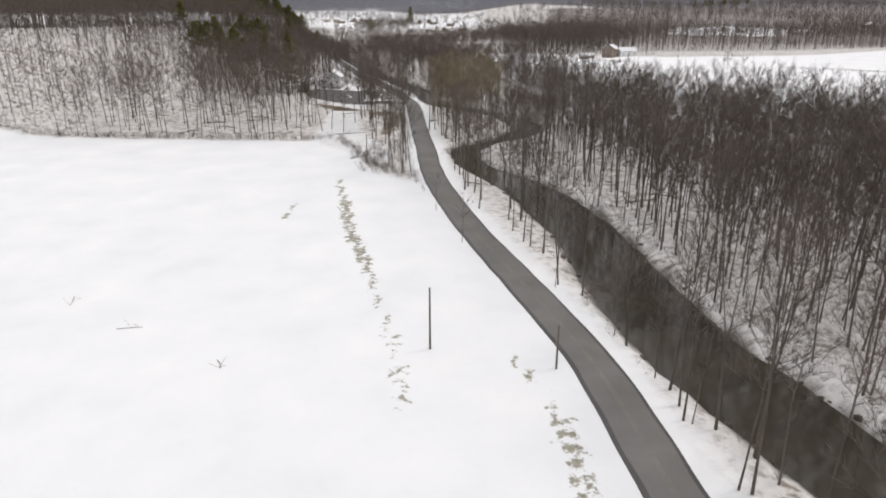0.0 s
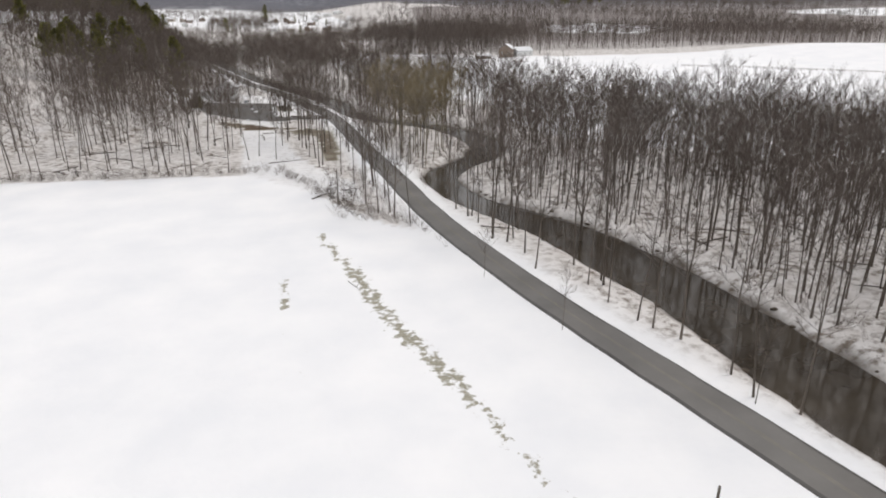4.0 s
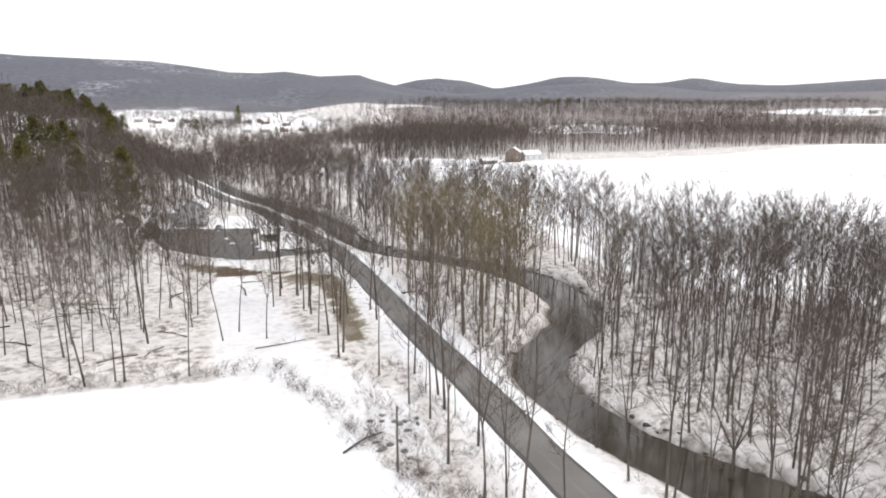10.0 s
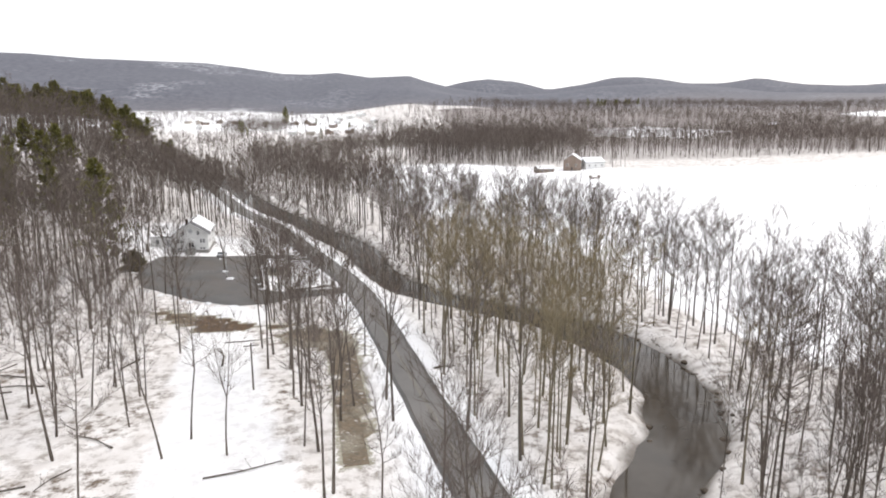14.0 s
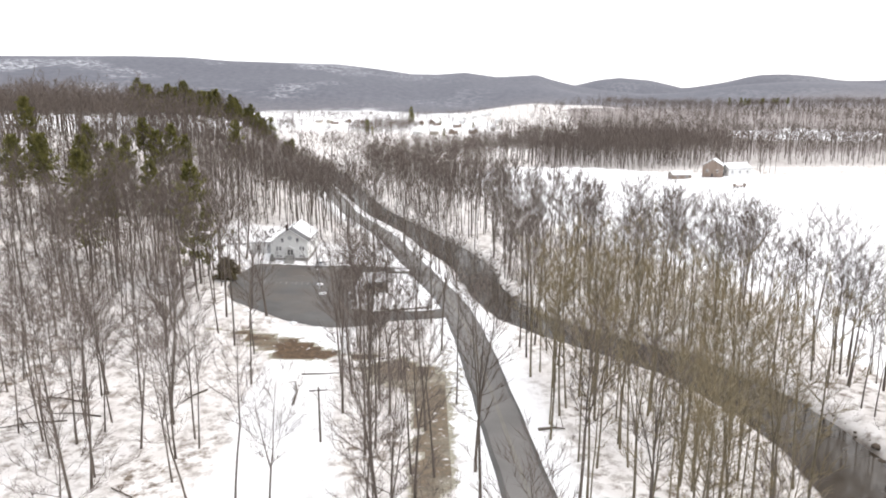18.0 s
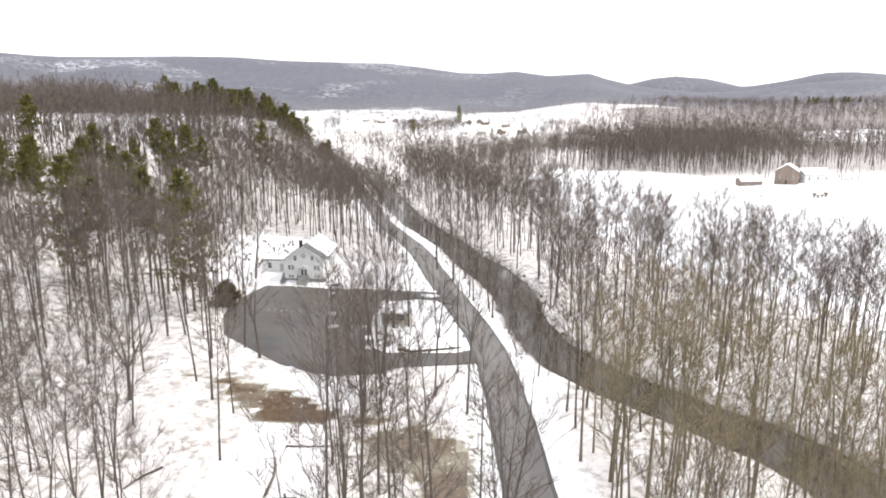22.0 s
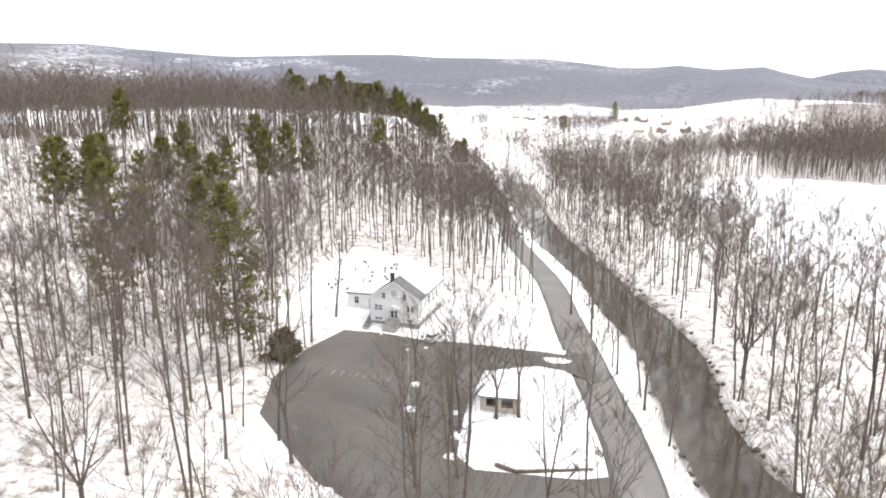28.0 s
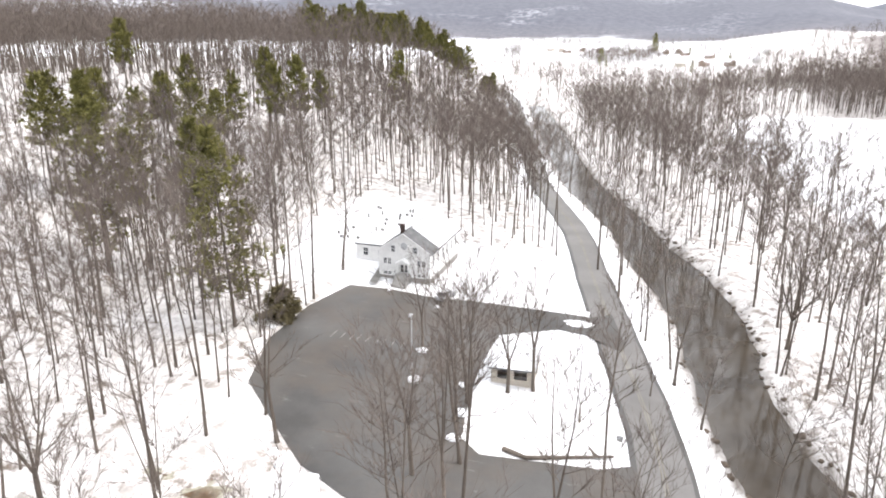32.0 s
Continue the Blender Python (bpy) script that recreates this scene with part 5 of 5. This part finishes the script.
for sx in (-0.85, 0.85):
    for sy in (-1.35, 1.35):
        bm = bmesh.new()
        tube(bm, (sx - 0.1, sy, 0.33), (sx + 0.1, sy, 0.33), 0.33, 0.33, 16)
        wheel = part("wheel", bm, DARK, car)
        bm = bmesh.new()
        tube(bm, (sx - 0.11, sy, 0.33), (sx + 0.11, sy, 0.33), 0.18, 0.18, 12)
        part("rim", bm, GREYPAINT, wheel)

# the road sign beside the driveway
sign = thing("road_sign", pose(-13.4, 337.2, 1.6, 0, 0, 12), "small pale square sign on a thin post", "sign")
bm = bmesh.new()
tube(bm, (0, 0, -0.3), (0, 0, 2.4), 0.03, 0.03, 8)
part("post", bm, GREYPAINT, sign)
bm = bmesh.new()
box(bm, -0.35, 0.35, -0.05, -0.03, 1.7, 2.4)
part("panel", bm, GREYPAINT, sign)


# fallen logs
def log(points, r, label="fallen snowless log lying on the snow"):
    pts = [Vector((x, y, float(land(np.array([x]), np.array([y]))[0]) + r * 0.8 + up)) for x, y, up in points]
    w = Wood()
    w.limb(pts, [r * (1 - 0.55 * k / (len(pts) - 1)) for k in range(len(pts))], 7)
    top = new("fallen_log")
    tagged(top, label, "log", "fallen logs")
    me = mesh_of("stem", np.array([tuple(v) for v in w.v], np.float32), np.array(w.f, np.int32), [BARK])
    new("stem", me).parent = top
    rr = random.Random(len(points) + int(pts[0].x))
    for k in range(3):
        w = Wood()
        p = pts[-2].lerp(pts[-1], rr.random())
        w.limb(bent(rr, p, Vector((rr.uniform(-1, 1), rr.uniform(-1, 1), 0.6)).normalized(), 1.6, 3, 0.2), [r * 0.4, r * 0.3, r * 0.2, 0.02], 4)
        new("branch", mesh_of("branch", np.array([tuple(v) for v in w.v], np.float32), np.array(w.f, np.int32), [BARK])).parent = top


log([(-25.3, 333.5, 0), (-22.7, 332.9, 0), (-17.6, 335.1, 0), (-13.8, 336.7, 0)], 0.3, "long fallen trunk lying in snow beside the drive")
log([(9.5, 177, 0), (12.5, 175.5, 0), (16, 173.8, 0)], 0.14)
log([(0.2, 278, 0.05), (2.2, 278.5, 0.05), (4, 278.3, 0.05)], 0.22)
log([(12, 213, 0.4), (15, 217, 0.2), (17.5, 222, 1.2)], 0.12, "bare branch leaning from the bank into the river")
log([(19, 166, 0), (22, 171, 0), (26, 172, 0.8)], 0.2, "fallen tree lying from the bank over the water")
log([(21, 163, 0), (24, 168, 0), (27, 169, 0.6)], 0.15, "fallen tree lying from the bank over the water")
log([(-24, 207, 0), (-21, 209.5, 0.2), (-18, 211, 0)], 0.16)
for pts, r in FIELD_STICKS:
    log(pts, r, "thin broken stick lying on the snowy field")
rg = random.Random(31)
for k in range(26):
    x, y, a = rg.uniform(-95, -34), rg.uniform(245, 300), rg.uniform(0, 6.3)
    l = rg.uniform(2, 5)
    log([(x, y, 0), (x + l * math.cos(a), y + l * math.sin(a), 0.1), (x + 2 * l * math.cos(a + 0.1), y + 2 * l * math.sin(a + 0.1), 0.0)], rg.uniform(0.08, 0.2))
for k in range(26):
    x, y, a = rg.uniform(48, 90), rg.uniform(110, 240), rg.uniform(0, 6.3)
    l = rg.uniform(2, 5)
    log([(x, y, 0), (x + l * math.cos(a), y + l * math.sin(a), 0.1), (x + 2 * l * math.cos(a + 0.1), y + 2 * l * math.sin(a + 0.1), 0.0)], rg.uniform(0.08, 0.2))

# shrubs and the brush pile near the field corner
shrub = tree_thing("evergreen_shrub", SHRUB, [BARK, OLIVE, BARK], "broad bushy olive-brown shrub beside the car park", "shrub")
shrub.location = (-63.8, 352.5, float(land(np.array([-63.8]), np.array([352.5]))[0]))
for k in range(16):
    x, y = -15.5 + rg.gauss(0, 2.2), 210 + rg.gauss(0, 3.5)
    heap("stone", x, y, float(land(np.array([x]), np.array([y]))[0]), rg.uniform(0.25, 0.6), rg.uniform(0.25, 0.5), rg.uniform(0.2, 0.4), GRAVE, "dark stone of a rubble pile in snow", "stone", "rubble pile", 90 + k)


# the meadow fence
fence = thing("fence", pose(0, 0, 0), "old post and rail fence crossing the snowy meadow", "fence")
fx = spline([(236, 462), (262, 446), (300, 420), (330, 398), (372, 366)], 4.0)
fz = land(fx[:, 0], fx[:, 1])
bm = bmesh.new()
box(bm, -0.09, 0.09, -0.09, 0.09, -0.3, 1.25)
post_mesh = bpy.data.meshes.new("post")
bm.to_mesh(post_mesh)
post_mesh.materials.append(POLEWOOD)
for (x, y), z in zip(fx, fz):
    ob = new("post", post_mesh)
    ob.location = (x, y, z)
    ob.parent = fence
for a, b, za, zb in zip(fx[:-1], fx[1:], fz[:-1], fz[1:]):
    bm = bmesh.new()
    for h in (0.5, 1.0):
        tube(bm, (*a, za + h), (*b, zb + h), 0.06, 0.06, 5)
    part("rail", bm, POLEWOOD, fence)


# ---- farm across the meadow and houses of the far valley ----
def house(name, x, y, turn, w, l, eave, ridge, walls, label, category, windows=3, snow=True, group=""):
    z = float(land(np.array([x]), np.array([y]))[0])
    h = thing(name, pose(x, y, z, 0, 0, turn), label, category, group)
    bm = bmesh.new()
    prism(bm, [(-w / 2, -1.0), (w / 2, -1.0), (w / 2, eave), (0, ridge), (-w / 2, eave)], 0, l)
    part("wall", bm, walls, h)
    bm = bmesh.new()
    gable(bm, w, l, eave, ridge, 0.4, 0.2)
    roof = part("roof", bm, SHINGLE, h)
    if snow:
        bm = bmesh.new()
        gable(bm, w - 0.2, l - 0.2, eave + 0.2, ridge + 0.2, 0.4, 0.18, 0.1)
        part("snow_cover", bm, SNOW, roof)
    for k in range(windows):
        window(h, (k + 0.5) * w / windows - w / 2, eave * 0.45, 0.9, 1.3)
    for k in range(windows + 1):
        for s in (-1, 1):
            window(h, (k + 0.5) * l / (windows + 1), eave * 0.4, 0.9, 1.3, side=s * w / 2)
    bm = bmesh.new()
    box(bm, -0.5, 0.5, -0.06, -0.01, -0.2, 2.0)
    part("door", bm, DARK, h)
    return h


house("barn", 145.5, 563.5, -28, 10.5, 13, 6.5, 9.8, BARNWOOD, "weathered brown barn with snowy gable roof", "barn", 2)
house("barn_wing", 154.5, 569.5, -76, 9, 15, 4.2, 7.0, PAINT, "pale barn wing with snow-covered roof", "barn", 2)
house("farm_shed", 123, 566, -84, 6, 11, 2.4, 4.0, BARNWOOD, "low weathered farm shed with snowy roof", "shed", 1)
cart = thing("hay_wagon", pose(140, 518, float(land(np.array([140.0]), np.array([518.0]))[0]), 0, 0, 15), "dark farm wagon standing on the snowy meadow", "wagon")
bm = bmesh.new()
box(bm, -3, 3, -1.2, 1.2, 0.9, 1.2)
part("bed", bm, BARNWOOD, cart)
for x in (-3, 2.9):
    bm = bmesh.new()
    box(bm, x, x + 0.1, -1.2, 1.2, 1.2, 2.2)
    part("rack", bm, BARNWOOD, cart)
for x in (-2, 2):
    for yy in (-1.1, 1.1):
        bm = bmesh.new()
        tube(bm, (x, yy - 0.1, 0.45), (x, yy + 0.1, 0.45), 0.45, 0.45, 14)
        part("wheel", bm, DARK, cart)
rg = random.Random(44)
spots = [(-20, 1180), (5, 1190), (30, 1205), (60, 1190), (95, 1215), (-197, 1497), (-160, 1512), (-133, 1496), (-100, 1522), (-70, 1500), (-20, 1482), (13, 1445), (60, 1440), (-215, 1530), (-178, 1480), (45, 1330), (110, 1320), (75, 1560), (96, 1590), (118, 1600), (-170, 1300), (-40, 1530), (0, 1500), (620, 980), (1000, 1150), (1180, 1200), (1260, 1160)]
for k, (x, y) in enumerate(spots):
    big = 70 < x < 120 and y > 1550
    house("farmhouse", x, y, rg.uniform(0, 180), 9 if not big else 12, 12 if not big else 26, 4.6, 7.6, (PAINT, BEIGE, BARNWOOD, BARNWOOD)[k % 4] if not big else PAINT, "distant house with snow-covered gable roof", "house", 2, True, "houses of the far valley")
for x, y, s in ((-41, 1488, 1.2), (-38, 1492, 1.0), (-100, 1180, 0.7), (-96, 1184, 0.7), (15, 1440, 0.5), (-85, 1110, 0.5), (-92, 1112, 0.45), (10, 1075, 0.6), (60, 1235, 0.5)):
    plant(PINE_THINGS[4:], x, y, s, "conifers of the far valley")
for k in range(9):
    plant(PINE_THINGS[:4], 500 + 12 * k + rg.uniform(-4, 4), 1330 + rg.uniform(-12, 12), 0.9, "conifers on the rise")
